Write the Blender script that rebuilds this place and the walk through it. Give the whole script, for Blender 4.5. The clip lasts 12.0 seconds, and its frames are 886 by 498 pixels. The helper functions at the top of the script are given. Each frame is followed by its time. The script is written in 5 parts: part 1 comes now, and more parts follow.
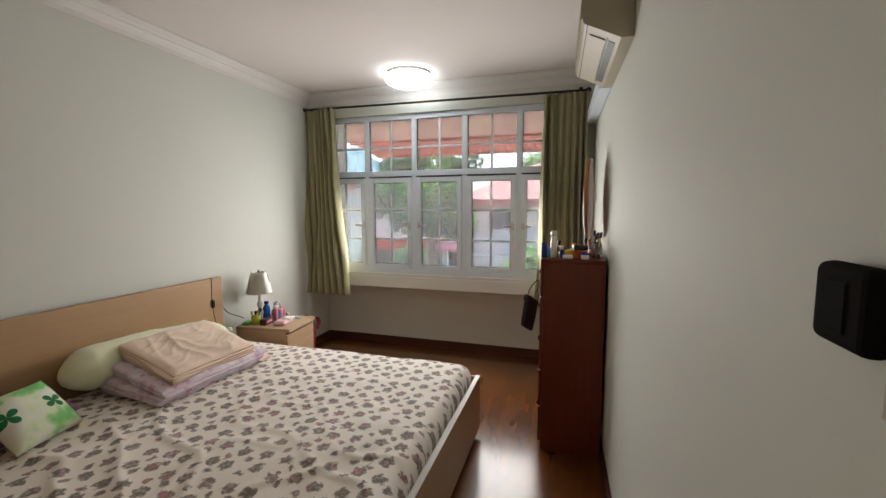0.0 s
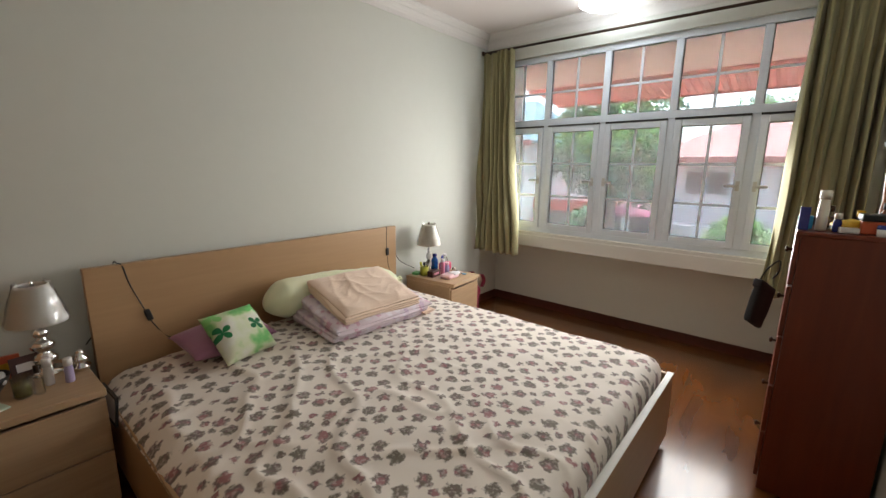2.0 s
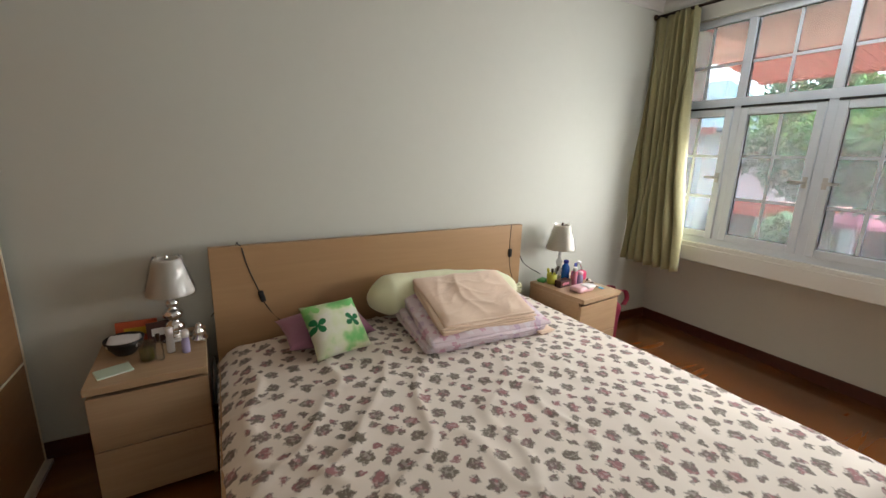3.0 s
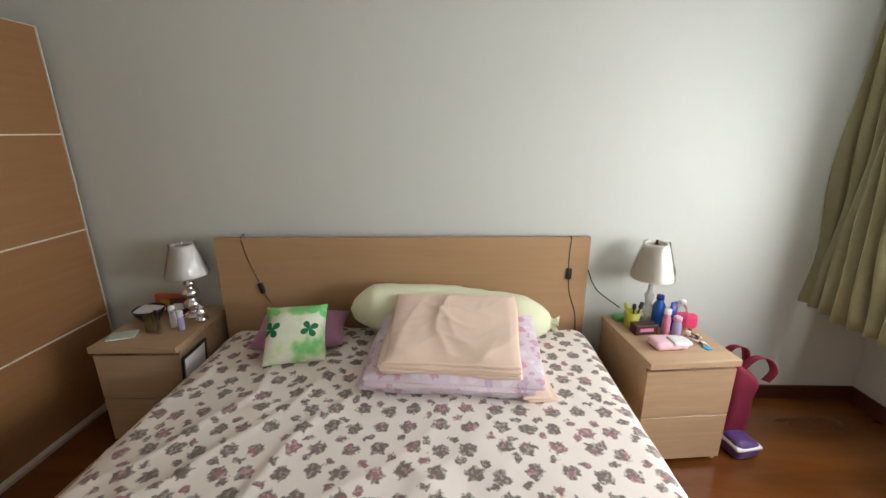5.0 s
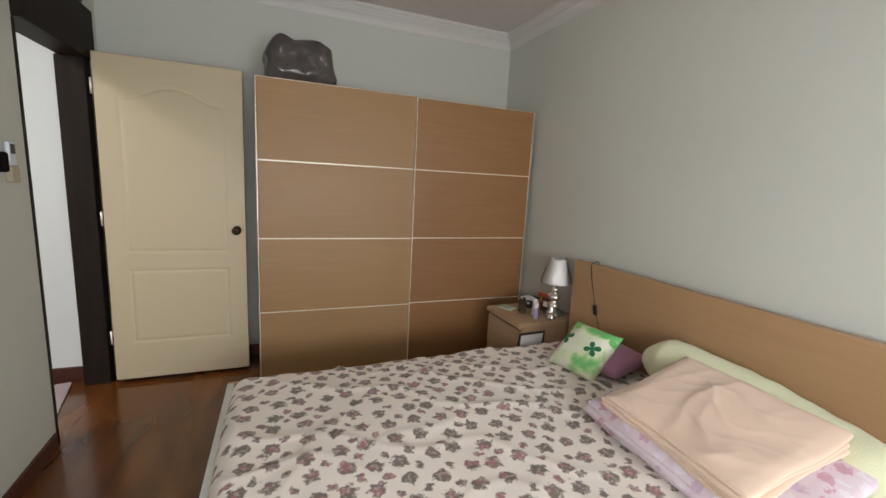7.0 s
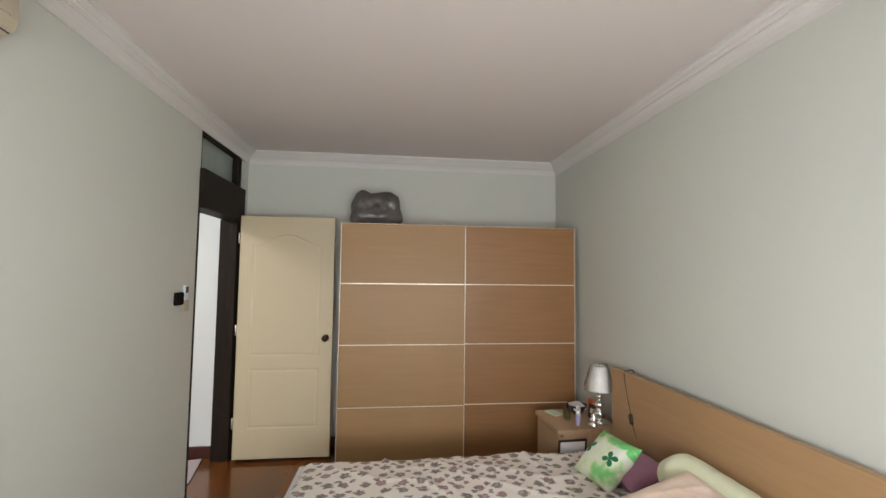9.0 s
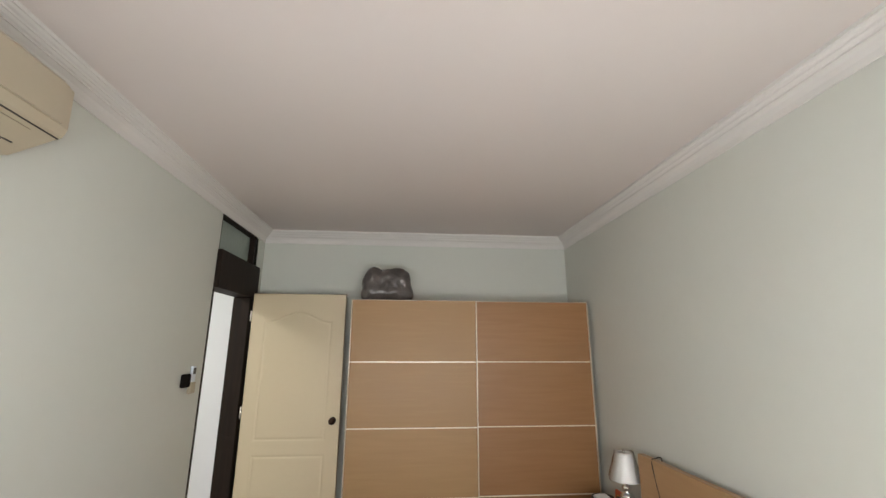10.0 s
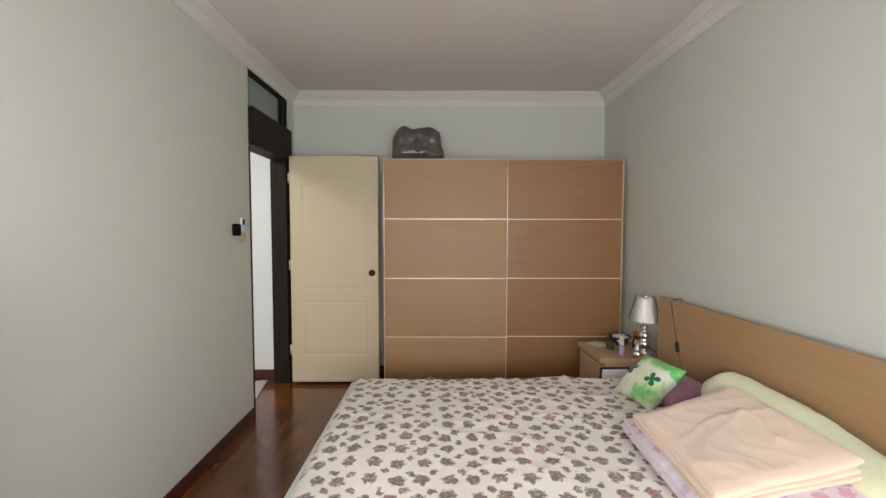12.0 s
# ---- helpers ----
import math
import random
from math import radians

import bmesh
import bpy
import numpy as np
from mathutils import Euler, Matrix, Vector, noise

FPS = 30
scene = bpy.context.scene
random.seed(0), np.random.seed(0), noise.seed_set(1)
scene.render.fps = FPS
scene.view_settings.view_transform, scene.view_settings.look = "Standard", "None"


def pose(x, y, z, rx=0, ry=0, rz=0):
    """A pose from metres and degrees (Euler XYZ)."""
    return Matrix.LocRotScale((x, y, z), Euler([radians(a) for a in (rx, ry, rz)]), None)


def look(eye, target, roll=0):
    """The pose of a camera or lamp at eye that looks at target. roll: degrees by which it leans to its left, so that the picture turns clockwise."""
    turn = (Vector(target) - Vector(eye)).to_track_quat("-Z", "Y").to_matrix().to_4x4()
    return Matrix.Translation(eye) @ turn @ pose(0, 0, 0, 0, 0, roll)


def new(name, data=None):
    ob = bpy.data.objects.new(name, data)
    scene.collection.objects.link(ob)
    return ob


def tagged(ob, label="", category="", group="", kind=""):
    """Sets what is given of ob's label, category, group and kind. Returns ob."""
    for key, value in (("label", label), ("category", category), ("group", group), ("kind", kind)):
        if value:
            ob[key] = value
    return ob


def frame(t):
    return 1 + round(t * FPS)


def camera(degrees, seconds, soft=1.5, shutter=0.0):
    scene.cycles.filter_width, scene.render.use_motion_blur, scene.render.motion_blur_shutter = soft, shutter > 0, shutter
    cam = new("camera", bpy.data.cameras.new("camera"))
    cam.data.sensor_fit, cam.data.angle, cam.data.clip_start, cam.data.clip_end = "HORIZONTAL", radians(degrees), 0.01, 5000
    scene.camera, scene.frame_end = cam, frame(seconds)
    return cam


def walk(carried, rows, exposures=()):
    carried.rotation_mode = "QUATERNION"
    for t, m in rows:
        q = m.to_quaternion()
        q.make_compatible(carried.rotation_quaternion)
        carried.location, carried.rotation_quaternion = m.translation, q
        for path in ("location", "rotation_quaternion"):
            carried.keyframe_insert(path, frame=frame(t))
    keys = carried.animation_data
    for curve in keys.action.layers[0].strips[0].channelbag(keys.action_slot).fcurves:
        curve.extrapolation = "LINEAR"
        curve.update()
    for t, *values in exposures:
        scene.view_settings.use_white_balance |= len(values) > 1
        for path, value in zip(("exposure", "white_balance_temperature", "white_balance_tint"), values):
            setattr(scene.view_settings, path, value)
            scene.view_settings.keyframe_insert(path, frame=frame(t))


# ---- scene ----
cam = camera(94.6, 12.0)
METRES, EYE, TILT, LEAN, TURN = 3.72, 1.47, 0.0, 0.0, 13.6
PATH = [
    (0, (0.292, 1.633, 1.509), (-0.294, 3.536, 1.315), -0.1),
    (0.5, (0.289, 1.62, 1.471), (-0.346, 3.484, 1.123), -0.6),
    (1, (0.277, 1.652, 1.469), (-0.459, 3.462, 1.042), -0.9),
    (1.5, (0.205, 1.768, 1.452), (-0.764, 3.47, 1.049), -0.7),
    (2, (0.115, 1.921, 1.448), (-1.161, 3.411, 1.059), 0.7),
    (2.5, (0.0, 2.084, 1.435), (-1.503, 3.337, 1.021), 1.4),
    (3, (-0.063, 2.292, 1.45), (-1.771, 3.23, 1.001), 1.7),
    (3.2, (-0.07, 2.37, 1.44), (-1.85, 3.163, 0.993), 2.0),
    (4.8, (-0.24, 3.367, 1.516), (-2.167, 3.343, 0.983), -0.7),
    (5, (-0.26, 3.492, 1.514), (-2.179, 3.422, 0.957), -0.3),
    (5.5, (-0.376, 3.776, 1.473), (-2.308, 3.516, 1.025), 0.9),
    (6, (-0.477, 3.982, 1.416), (-2.228, 3.078, 1.075), 2.8),
    (6.3, (-0.514, 4.096, 1.424), (-1.927, 2.72, 1.09), 3.1),
    (6.5, (-0.473, 4.144, 1.441), (-1.661, 2.569, 1.112), 3.2),
    (6.7, (-0.462, 4.211, 1.426), (-1.444, 2.502, 1.089), 3.4),
    (8.3, (-0.819, 4.782, 1.534), (-1.118, 2.819, 1.293), 0.3),
    (8.5, (-0.82, 4.814, 1.56), (-1.096, 2.838, 1.415), 0.4),
    (9, (-0.814, 4.891, 1.601), (-1.036, 2.906, 1.717), 0.7),
    (9.5, (-0.826, 4.904, 1.623), (-1.008, 2.94, 1.957), 0.2),
    (10, (-0.823, 4.908, 1.639), (-0.982, 2.967, 2.096), 0.2),
    (10.5, (-0.841, 4.917, 1.63), (-0.968, 2.968, 2.062), 0.4),
    (11, (-0.832, 4.893, 1.596), (-0.934, 2.913, 1.861), 0.5),
    (11.5, (-0.824, 4.879, 1.495), (-0.872, 2.881, 1.561), 0.4),
    (12, (-0.84, 4.903, 1.423), (-0.845, 2.905, 1.325), 0.1),
]
walk(cam, [(t, look(eye, target, roll)) for t, eye, target, roll in PATH], [(0, 3.97, 7100, 13), (0.5, 4.06, 7050, 13), (3.2, 4.24, 7000, 12), (5.5, 4.38, 6600, 12), (6.7, 4.37, 6700, 12), (8.5, 4.56, 6700, 12), (10.2, 4.57, 6800, 12), (12.0, 4.55, 6750, 12)])

# ---- light ----
world = bpy.data.worlds.new("sky")
scene.world = world
world.use_nodes = True
wn = world.node_tree
sky = wn.nodes.new("ShaderNodeTexSky")
sky.sky_type = "NISHITA"
sky.sun_disc = False
sky.sun_elevation = radians(58)
sky.sun_rotation = radians(-35)
sky.air_density, sky.dust_density, sky.ozone_density = 1.0, 4.0, 1.0
hsv = wn.nodes.new("ShaderNodeHueSaturation")
hsv.inputs["Saturation"].default_value = 0.5
wn.links.new(sky.outputs[0], hsv.inputs["Color"])
wn.links.new(hsv.outputs[0], wn.nodes["Background"].inputs[0])
wn.nodes["Background"].inputs[1].default_value = 0.15

sun_data = bpy.data.lights.new("sun", "SUN")
sun_data.energy, sun_data.angle, sun_data.color = 1.5, radians(12), (1.0, 0.96, 0.9)
sun = new("sun", sun_data)
sun.matrix_world = look((0, 0, 0), (-0.3, -0.45, -0.95))


# ---- plan ----
XR, XE, XL = 0.575, 0.482, -2.392  # right wall at the door, right wall at the window, left wall
YB, YL, YW = 0.95, 5.78, 5.52      # back wall, low wall under the window, window wall
LEAN_R = math.degrees(math.atan2(XR - XE, YL - 1.9))  # the right wall closes in towards the window
CEIL = 2.705
DOOR0, DOOR1 = 1.17, 1.87       # doorway in the right wall
WX0, WX1, WZ0, WZ1, WZT = -2.255, 0.357, 0.845, 2.455, 1.84
BED_Y0, BED_Y1, BED_X = 2.22, 4.215, -0.245


def wall_x(y):
    """The right wall's face at y."""
    return XR - max(0.0, y - 1.9) * (XR - XE) / (YL - 1.9)


# daylight entering through the window
day = bpy.data.lights.new("window_daylight", "AREA")
day.shape, day.size, day.size_y, day.energy, day.color = "RECTANGLE", WX1 - WX0 - 0.06, 0.66, 3.3, (0.94, 0.975, 1.0)
new("window_daylight", day).matrix_world = pose((WX0 + WX1) / 2, YW - 0.055, WZ0 + 0.38, -90, 0, 0)


# ---- node materials ----
def mat(name, color, rough=0.5, metal=0.0, vary=0.06, scale=6.0, bump=0.0, bump_scale=60.0, spec=0.5, transmission=0.0, alpha=1.0, sheen=0.0, coat=0.0):
    """Base colour with a broad and a fine variation, uneven gloss and fine relief."""
    m = bpy.data.materials.new(name)
    m.use_nodes = True
    t = m.node_tree
    b = t.nodes["Principled BSDF"]
    co = t.nodes.new("ShaderNodeTexCoord")
    n1, n2 = t.nodes.new("ShaderNodeTexNoise"), t.nodes.new("ShaderNodeTexNoise")
    n1.inputs["Scale"].default_value, n2.inputs["Scale"].default_value = scale, scale * 14
    n1.inputs["Detail"].default_value = 5
    info = t.nodes.new("ShaderNodeObjectInfo")
    add = t.nodes.new("ShaderNodeVectorMath")
    add.operation = "ADD"
    mul = t.nodes.new("ShaderNodeMath")
    mul.operation = "MULTIPLY"
    mul.inputs[1].default_value = 40
    t.links.new(info.outputs["Random"], mul.inputs[0])
    t.links.new(co.outputs["Object"], add.inputs[0])
    t.links.new(mul.outputs[0], add.inputs[1])
    t.links.new(add.outputs[0], n1.inputs["Vector"])
    t.links.new(add.outputs[0], n2.inputs["Vector"])
    mix = t.nodes.new("ShaderNodeMix")
    mix.data_type = "RGBA"
    mix.inputs["A"].default_value = (*[c * (1 - vary) for c in color], 1)
    mix.inputs["B"].default_value = (*[min(1, c * (1 + vary)) for c in color], 1)
    sm = t.nodes.new("ShaderNodeMath")
    sm.operation = "MULTIPLY_ADD"
    sm.inputs[1].default_value = 0.35
    t.links.new(n2.outputs["Fac"], sm.inputs[0])
    half = t.nodes.new("ShaderNodeMath")
    half.operation = "MULTIPLY"
    half.inputs[1].default_value = 0.75
    t.links.new(n1.outputs["Fac"], half.inputs[0])
    t.links.new(half.outputs[0], sm.inputs[2])
    t.links.new(sm.outputs[0], mix.inputs["Factor"])
    t.links.new(mix.outputs["Result"], b.inputs["Base Color"])
    rr = t.nodes.new("ShaderNodeMapRange")
    rr.inputs["To Min"].default_value, rr.inputs["To Max"].default_value = max(0.02, rough * 0.85), min(1, rough * 1.15)
    t.links.new(n1.outputs["Fac"], rr.inputs["Value"])
    t.links.new(rr.outputs[0], b.inputs["Roughness"])
    b.inputs["Metallic"].default_value = metal
    b.inputs["Specular IOR Level"].default_value = spec
    b.inputs["Transmission Weight"].default_value = transmission
    b.inputs["Alpha"].default_value = alpha
    b.inputs["Sheen Weight"].default_value = sheen
    b.inputs["Coat Weight"].default_value = coat
    if bump:
        n3 = t.nodes.new("ShaderNodeTexNoise")
        n3.inputs["Scale"].default_value = bump_scale
        n3.inputs["Detail"].default_value = 4
        t.links.new(co.outputs["Object"], n3.inputs["Vector"])
        bp = t.nodes.new("ShaderNodeBump")
        bp.inputs["Strength"].default_value = bump
        bp.inputs["Distance"].default_value = 0.01
        t.links.new(n3.outputs["Fac"], bp.inputs["Height"])
        t.links.new(bp.outputs[0], b.inputs["Normal"])
    return m


def wood(name, dark, light, rough, axis, stretch=14.0, scale=3.0, bump=0.08, coat=0.0, random_tone=0.0):
    """Grain drawn out along one axis ('X', 'Y' or 'Z')."""
    m = bpy.data.materials.new(name)
    m.use_nodes = True
    t = m.node_tree
    b = t.nodes["Principled BSDF"]
    co, mp, info = t.nodes.new("ShaderNodeTexCoord"), t.nodes.new("ShaderNodeMapping"), t.nodes.new("ShaderNodeObjectInfo")
    s = [scale * stretch] * 3
    s["XYZ".index(axis)] = scale
    mp.inputs["Scale"].default_value = s
    t.links.new(co.outputs["Object"], mp.inputs["Vector"])
    mul = t.nodes.new("ShaderNodeMath")
    mul.operation = "MULTIPLY"
    mul.inputs[1].default_value = 60
    t.links.new(info.outputs["Random"], mul.inputs[0])
    cmb = t.nodes.new("ShaderNodeCombineXYZ")
    for k in range(3):
        t.links.new(mul.outputs[0], cmb.inputs[k])
    t.links.new(cmb.outputs[0], mp.inputs["Location"])
    n1, n2 = t.nodes.new("ShaderNodeTexNoise"), t.nodes.new("ShaderNodeTexNoise")
    n1.inputs["Scale"].default_value, n1.inputs["Detail"].default_value, n1.inputs["Distortion"].default_value = 1.0, 6, 0.6
    n2.inputs["Scale"].default_value, n2.inputs["Detail"].default_value = 1.3, 2
    t.links.new(mp.outputs[0], n1.inputs["Vector"])
    t.links.new(co.outputs["Object"], n2.inputs["Vector"])
    ramp = t.nodes.new("ShaderNodeValToRGB")
    ramp.color_ramp.elements[0].position, ramp.color_ramp.elements[1].position = 0.3, 0.7
    ramp.color_ramp.elements[0].color, ramp.color_ramp.elements[1].color = (*dark, 1), (*light, 1)
    av = t.nodes.new("ShaderNodeMath")
    av.operation = "MULTIPLY_ADD"
    av.inputs[1].default_value = 0.4
    t.links.new(n2.outputs["Fac"], av.inputs[0])
    h = t.nodes.new("ShaderNodeMath")
    h.operation = "MULTIPLY"
    h.inputs[1].default_value = 0.6
    t.links.new(n1.outputs["Fac"], h.inputs[0])
    t.links.new(h.outputs[0], av.inputs[2])
    last = av
    if random_tone:
        r = t.nodes.new("ShaderNodeMath")
        r.operation = "MULTIPLY_ADD"
        r.inputs[1].default_value = random_tone
        t.links.new(info.outputs["Random"], r.inputs[0])
        t.links.new(av.outputs[0], r.inputs[2])
        sub = t.nodes.new("ShaderNodeMath")
        sub.operation = "SUBTRACT"
        sub.inputs[1].default_value = random_tone / 2
        t.links.new(r.outputs[0], sub.inputs[0])
        last = sub
    t.links.new(last.outputs[0], ramp.inputs["Fac"])
    t.links.new(ramp.outputs[0], b.inputs["Base Color"])
    rr = t.nodes.new("ShaderNodeMapRange")
    rr.inputs["To Min"].default_value, rr.inputs["To Max"].default_value = rough * 0.8, rough * 1.25
    t.links.new(n2.outputs["Fac"], rr.inputs["Value"])
    t.links.new(rr.outputs[0], b.inputs["Roughness"])
    b.inputs["Coat Weight"].default_value = coat
    b.inputs["Coat Roughness"].default_value = 0.08
    bp = t.nodes.new("ShaderNodeBump")
    bp.inputs["Strength"].default_value, bp.inputs["Distance"].default_value = bump, 0.003
    t.links.new(n1.outputs["Fac"], bp.inputs["Height"])
    t.links.new(bp.outputs[0], b.inputs["Normal"])
    return m


def glass(name, color=(1, 1, 1), rough=0.0, gloss=1.0, haze=0.0):
    """Thin clear pane: what lies behind shows straight, with a Fresnel gloss and, if asked, a pale haze mixed in for
    outdoor glare.
    """
    m = bpy.data.materials.new(name)
    m.use_nodes = True
    t = m.node_tree
    t.nodes.clear()
    out, tr, gl, mx, fr = (t.nodes.new(k) for k in ("ShaderNodeOutputMaterial", "ShaderNodeBsdfTransparent", "ShaderNodeBsdfGlossy", "ShaderNodeMixShader", "ShaderNodeFresnel"))
    tr.inputs[0].default_value = (*color, 1)
    gl.inputs["Roughness"].default_value = rough
    fr.inputs["IOR"].default_value = 1.45
    k = t.nodes.new("ShaderNodeMath")
    k.operation = "MULTIPLY"
    k.inputs[1].default_value = gloss
    t.links.new(fr.outputs[0], k.inputs[0])
    t.links.new(k.outputs[0], mx.inputs[0])
    last = tr.outputs[0]
    if haze:
        tl, dm, dn = t.nodes.new("ShaderNodeBsdfTranslucent"), t.nodes.new("ShaderNodeMixShader"), t.nodes.new("ShaderNodeTexNoise")
        tl.inputs[0].default_value = (0.9, 0.9, 0.9, 1)
        dn.inputs["Scale"].default_value, dn.inputs["Detail"].default_value = 0.8, 0
        dk = t.nodes.new("ShaderNodeMath")
        dk.operation = "MULTIPLY"
        dk.inputs[1].default_value = haze * 2
        t.links.new(dn.outputs["Fac"], dk.inputs[0])
        t.links.new(dk.outputs[0], dm.inputs[0])
        t.links.new(last, dm.inputs[1])
        t.links.new(tl.outputs[0], dm.inputs[2])
        last = dm.outputs[0]
    t.links.new(last, mx.inputs[1])
    t.links.new(gl.outputs[0], mx.inputs[2])
    t.links.new(mx.outputs[0], out.inputs[0])
    return m


def glow(name, color, strength):
    m = bpy.data.materials.new(name)
    m.use_nodes = True
    b = m.node_tree.nodes["Principled BSDF"]
    b.inputs["Base Color"].default_value = (0.8, 0.8, 0.8, 1)
    b.inputs["Emission Color"].default_value = (*color, 1)
    b.inputs["Emission Strength"].default_value = strength
    return m


def sheet_cloth(name, ground, spots, cell=0.100):
    """Printed cloth: flower clusters and small leaves strewn over a pale ground."""
    m = mat(name, ground, 0.85, vary=0.03, scale=5, bump=0.25, bump_scale=350, sheen=0.2)
    t = m.node_tree
    b = t.nodes["Principled BSDF"]
    base = b.inputs["Base Color"].links[0].from_socket
    co = t.nodes.new("ShaderNodeTexCoord")
    flat = t.nodes.new("ShaderNodeMapping")
    flat.inputs["Scale"].default_value = (1, 1, 0.6)
    t.links.new(co.outputs["Object"], flat.inputs["Vector"])
    wob = t.nodes.new("ShaderNodeTexNoise")
    wob.inputs["Scale"].default_value, wob.inputs["Detail"].default_value = 48, 2
    t.links.new(flat.outputs[0], wob.inputs["Vector"])
    sub = t.nodes.new("ShaderNodeVectorMath")
    sub.operation = "SUBTRACT"
    sub.inputs[1].default_value = (0.5, 0.5, 0.5)
    t.links.new(wob.outputs["Color"], sub.inputs[0])
    sc = t.nodes.new("ShaderNodeVectorMath")
    sc.operation = "SCALE"
    sc.inputs["Scale"].default_value = 0.042
    t.links.new(sub.outputs[0], sc.inputs[0])
    add = t.nodes.new("ShaderNodeVectorMath")
    add.operation = "ADD"
    t.links.new(flat.outputs[0], add.inputs[0])
    t.links.new(sc.outputs[0], add.inputs[1])
    cur = base
    for k, (density, radius, rnd, fade) in enumerate(((1 / cell, 0.275, 0.30, 0.04), (1 / cell, 0.155, 0.35, 0.035))):
        v = t.nodes.new("ShaderNodeTexVoronoi")
        v.voronoi_dimensions = "2D"
        v.inputs["Scale"].default_value = density
        v.inputs["Randomness"].default_value = rnd
        half = t.nodes.new("ShaderNodeVectorMath")
        half.operation = "ADD"
        half.inputs[1].default_value = (k * cell * 0.5, k * cell * 0.46, 0)
        t.links.new(add.outputs[0], half.inputs[0])
        t.links.new(half.outputs[0], v.inputs["Vector"])
        # petals: the outline swings in and out round each centre
        off = t.nodes.new("ShaderNodeVectorMath")
        off.operation = "SUBTRACT"
        t.links.new(half.outputs[0], off.inputs[0])
        t.links.new(v.outputs["Position"], off.inputs[1])
        xyz = t.nodes.new("ShaderNodeSeparateXYZ")
        t.links.new(off.outputs[0], xyz.inputs[0])
        ang = t.nodes.new("ShaderNodeMath")
        ang.operation = "ARCTAN2"
        t.links.new(xyz.outputs[1], ang.inputs[0])
        t.links.new(xyz.outputs[0], ang.inputs[1])
        turned = t.nodes.new("ShaderNodeSeparateColor")
        t.links.new(v.outputs["Color"], turned.inputs[0])
        spin = t.nodes.new("ShaderNodeMath")
        spin.operation = "MULTIPLY_ADD"
        spin.inputs[1].default_value = 5.0 if k == 0 else 2.0
        twist = t.nodes.new("ShaderNodeMath")
        twist.operation = "MULTIPLY"
        twist.inputs[1].default_value = 6.28
        t.links.new(turned.outputs[0], twist.inputs[0])
        t.links.new(ang.outputs[0], spin.inputs[0])
        t.links.new(twist.outputs[0], spin.inputs[2])
        cosine = t.nodes.new("ShaderNodeMath")
        cosine.operation = "COSINE"
        t.links.new(spin.outputs[0], cosine.inputs[0])
        reach = t.nodes.new("ShaderNodeMath")
        reach.operation = "MULTIPLY_ADD"
        reach.inputs[1].default_value = -0.030 if k == 0 else -0.03
        t.links.new(cosine.outputs[0], reach.inputs[0])
        t.links.new(v.outputs["Distance"], reach.inputs[2])
        mr = t.nodes.new("ShaderNodeMapRange")
        mr.inputs["From Min"].default_value, mr.inputs["From Max"].default_value = radius + fade, radius - fade
        t.links.new(reach.outputs[0], mr.inputs["Value"])
        br = t.nodes.new("ShaderNodeTexNoise")
        br.inputs["Scale"].default_value, br.inputs["Detail"].default_value = 75, 2
        t.links.new(co.outputs["Object"], br.inputs["Vector"])
        bm_ = t.nodes.new("ShaderNodeMapRange")
        bm_.inputs["From Min"].default_value, bm_.inputs["From Max"].default_value = 0.36, 0.50
        bm_.inputs["To Min"].default_value = 0.68
        t.links.new(br.outputs["Fac"], bm_.inputs["Value"])
        mm = t.nodes.new("ShaderNodeMath")
        mm.operation = "MULTIPLY"
        t.links.new(mr.outputs[0], mm.inputs[0])
        t.links.new(bm_.outputs[0], mm.inputs[1])
        sep = t.nodes.new("ShaderNodeSeparateColor")
        t.links.new(v.outputs["Color"], sep.inputs[0])
        if k == 1:
            gt = t.nodes.new("ShaderNodeMath")
            gt.operation = "GREATER_THAN"
            gt.inputs[1].default_value = 0.12
            t.links.new(sep.outputs[1], gt.inputs[0])
            m2 = t.nodes.new("ShaderNodeMath")
            m2.operation = "MULTIPLY"
            t.links.new(mm.outputs[0], m2.inputs[0])
            t.links.new(gt.outputs[0], m2.inputs[1])
            mm = m2
        cr = t.nodes.new("ShaderNodeValToRGB")
        cr.color_ramp.interpolation = "CONSTANT"
        while len(cr.color_ramp.elements) < len(spots):
            cr.color_ramp.elements.new(0.5)
        for e, (c, i) in zip(cr.color_ramp.elements, [(c, i) for i, c in enumerate(spots)]):
            e.position, e.color = (0, 0.40, 0.46, 0.52, 0.59)[i] if len(spots) == 5 else i / len(spots), (*c, 1)
        # petals differ from the heart of each flower
        heart = t.nodes.new("ShaderNodeTexNoise")
        heart.inputs["Scale"].default_value, heart.inputs["Detail"].default_value = 26, 1
        t.links.new(co.outputs["Object"], heart.inputs["Vector"])
        inner = t.nodes.new("ShaderNodeMath")
        inner.operation = "MULTIPLY_ADD"
        inner.inputs[1].default_value, inner.inputs[2].default_value = -0.75, -0.045
        t.links.new(v.outputs["Distance"], inner.inputs[0])
        both = t.nodes.new("ShaderNodeMath")
        both.operation = "ADD"
        tone = t.nodes.new("ShaderNodeMath")
        tone.operation = "MULTIPLY_ADD"
        tone.inputs[1].default_value = 0.24
        t.links.new(turned.outputs[2], tone.inputs[0])
        t.links.new(inner.outputs[0], tone.inputs[2])
        t.links.new(tone.outputs[0], both.inputs[0])
        t.links.new(heart.outputs["Fac"], both.inputs[1])
        t.links.new(both.outputs[0] if len(spots) == 5 else sep.outputs[0], cr.inputs[0])
        mx = t.nodes.new("ShaderNodeMix")
        mx.data_type = "RGBA"
        t.links.new(mm.outputs[0], mx.inputs["Factor"])
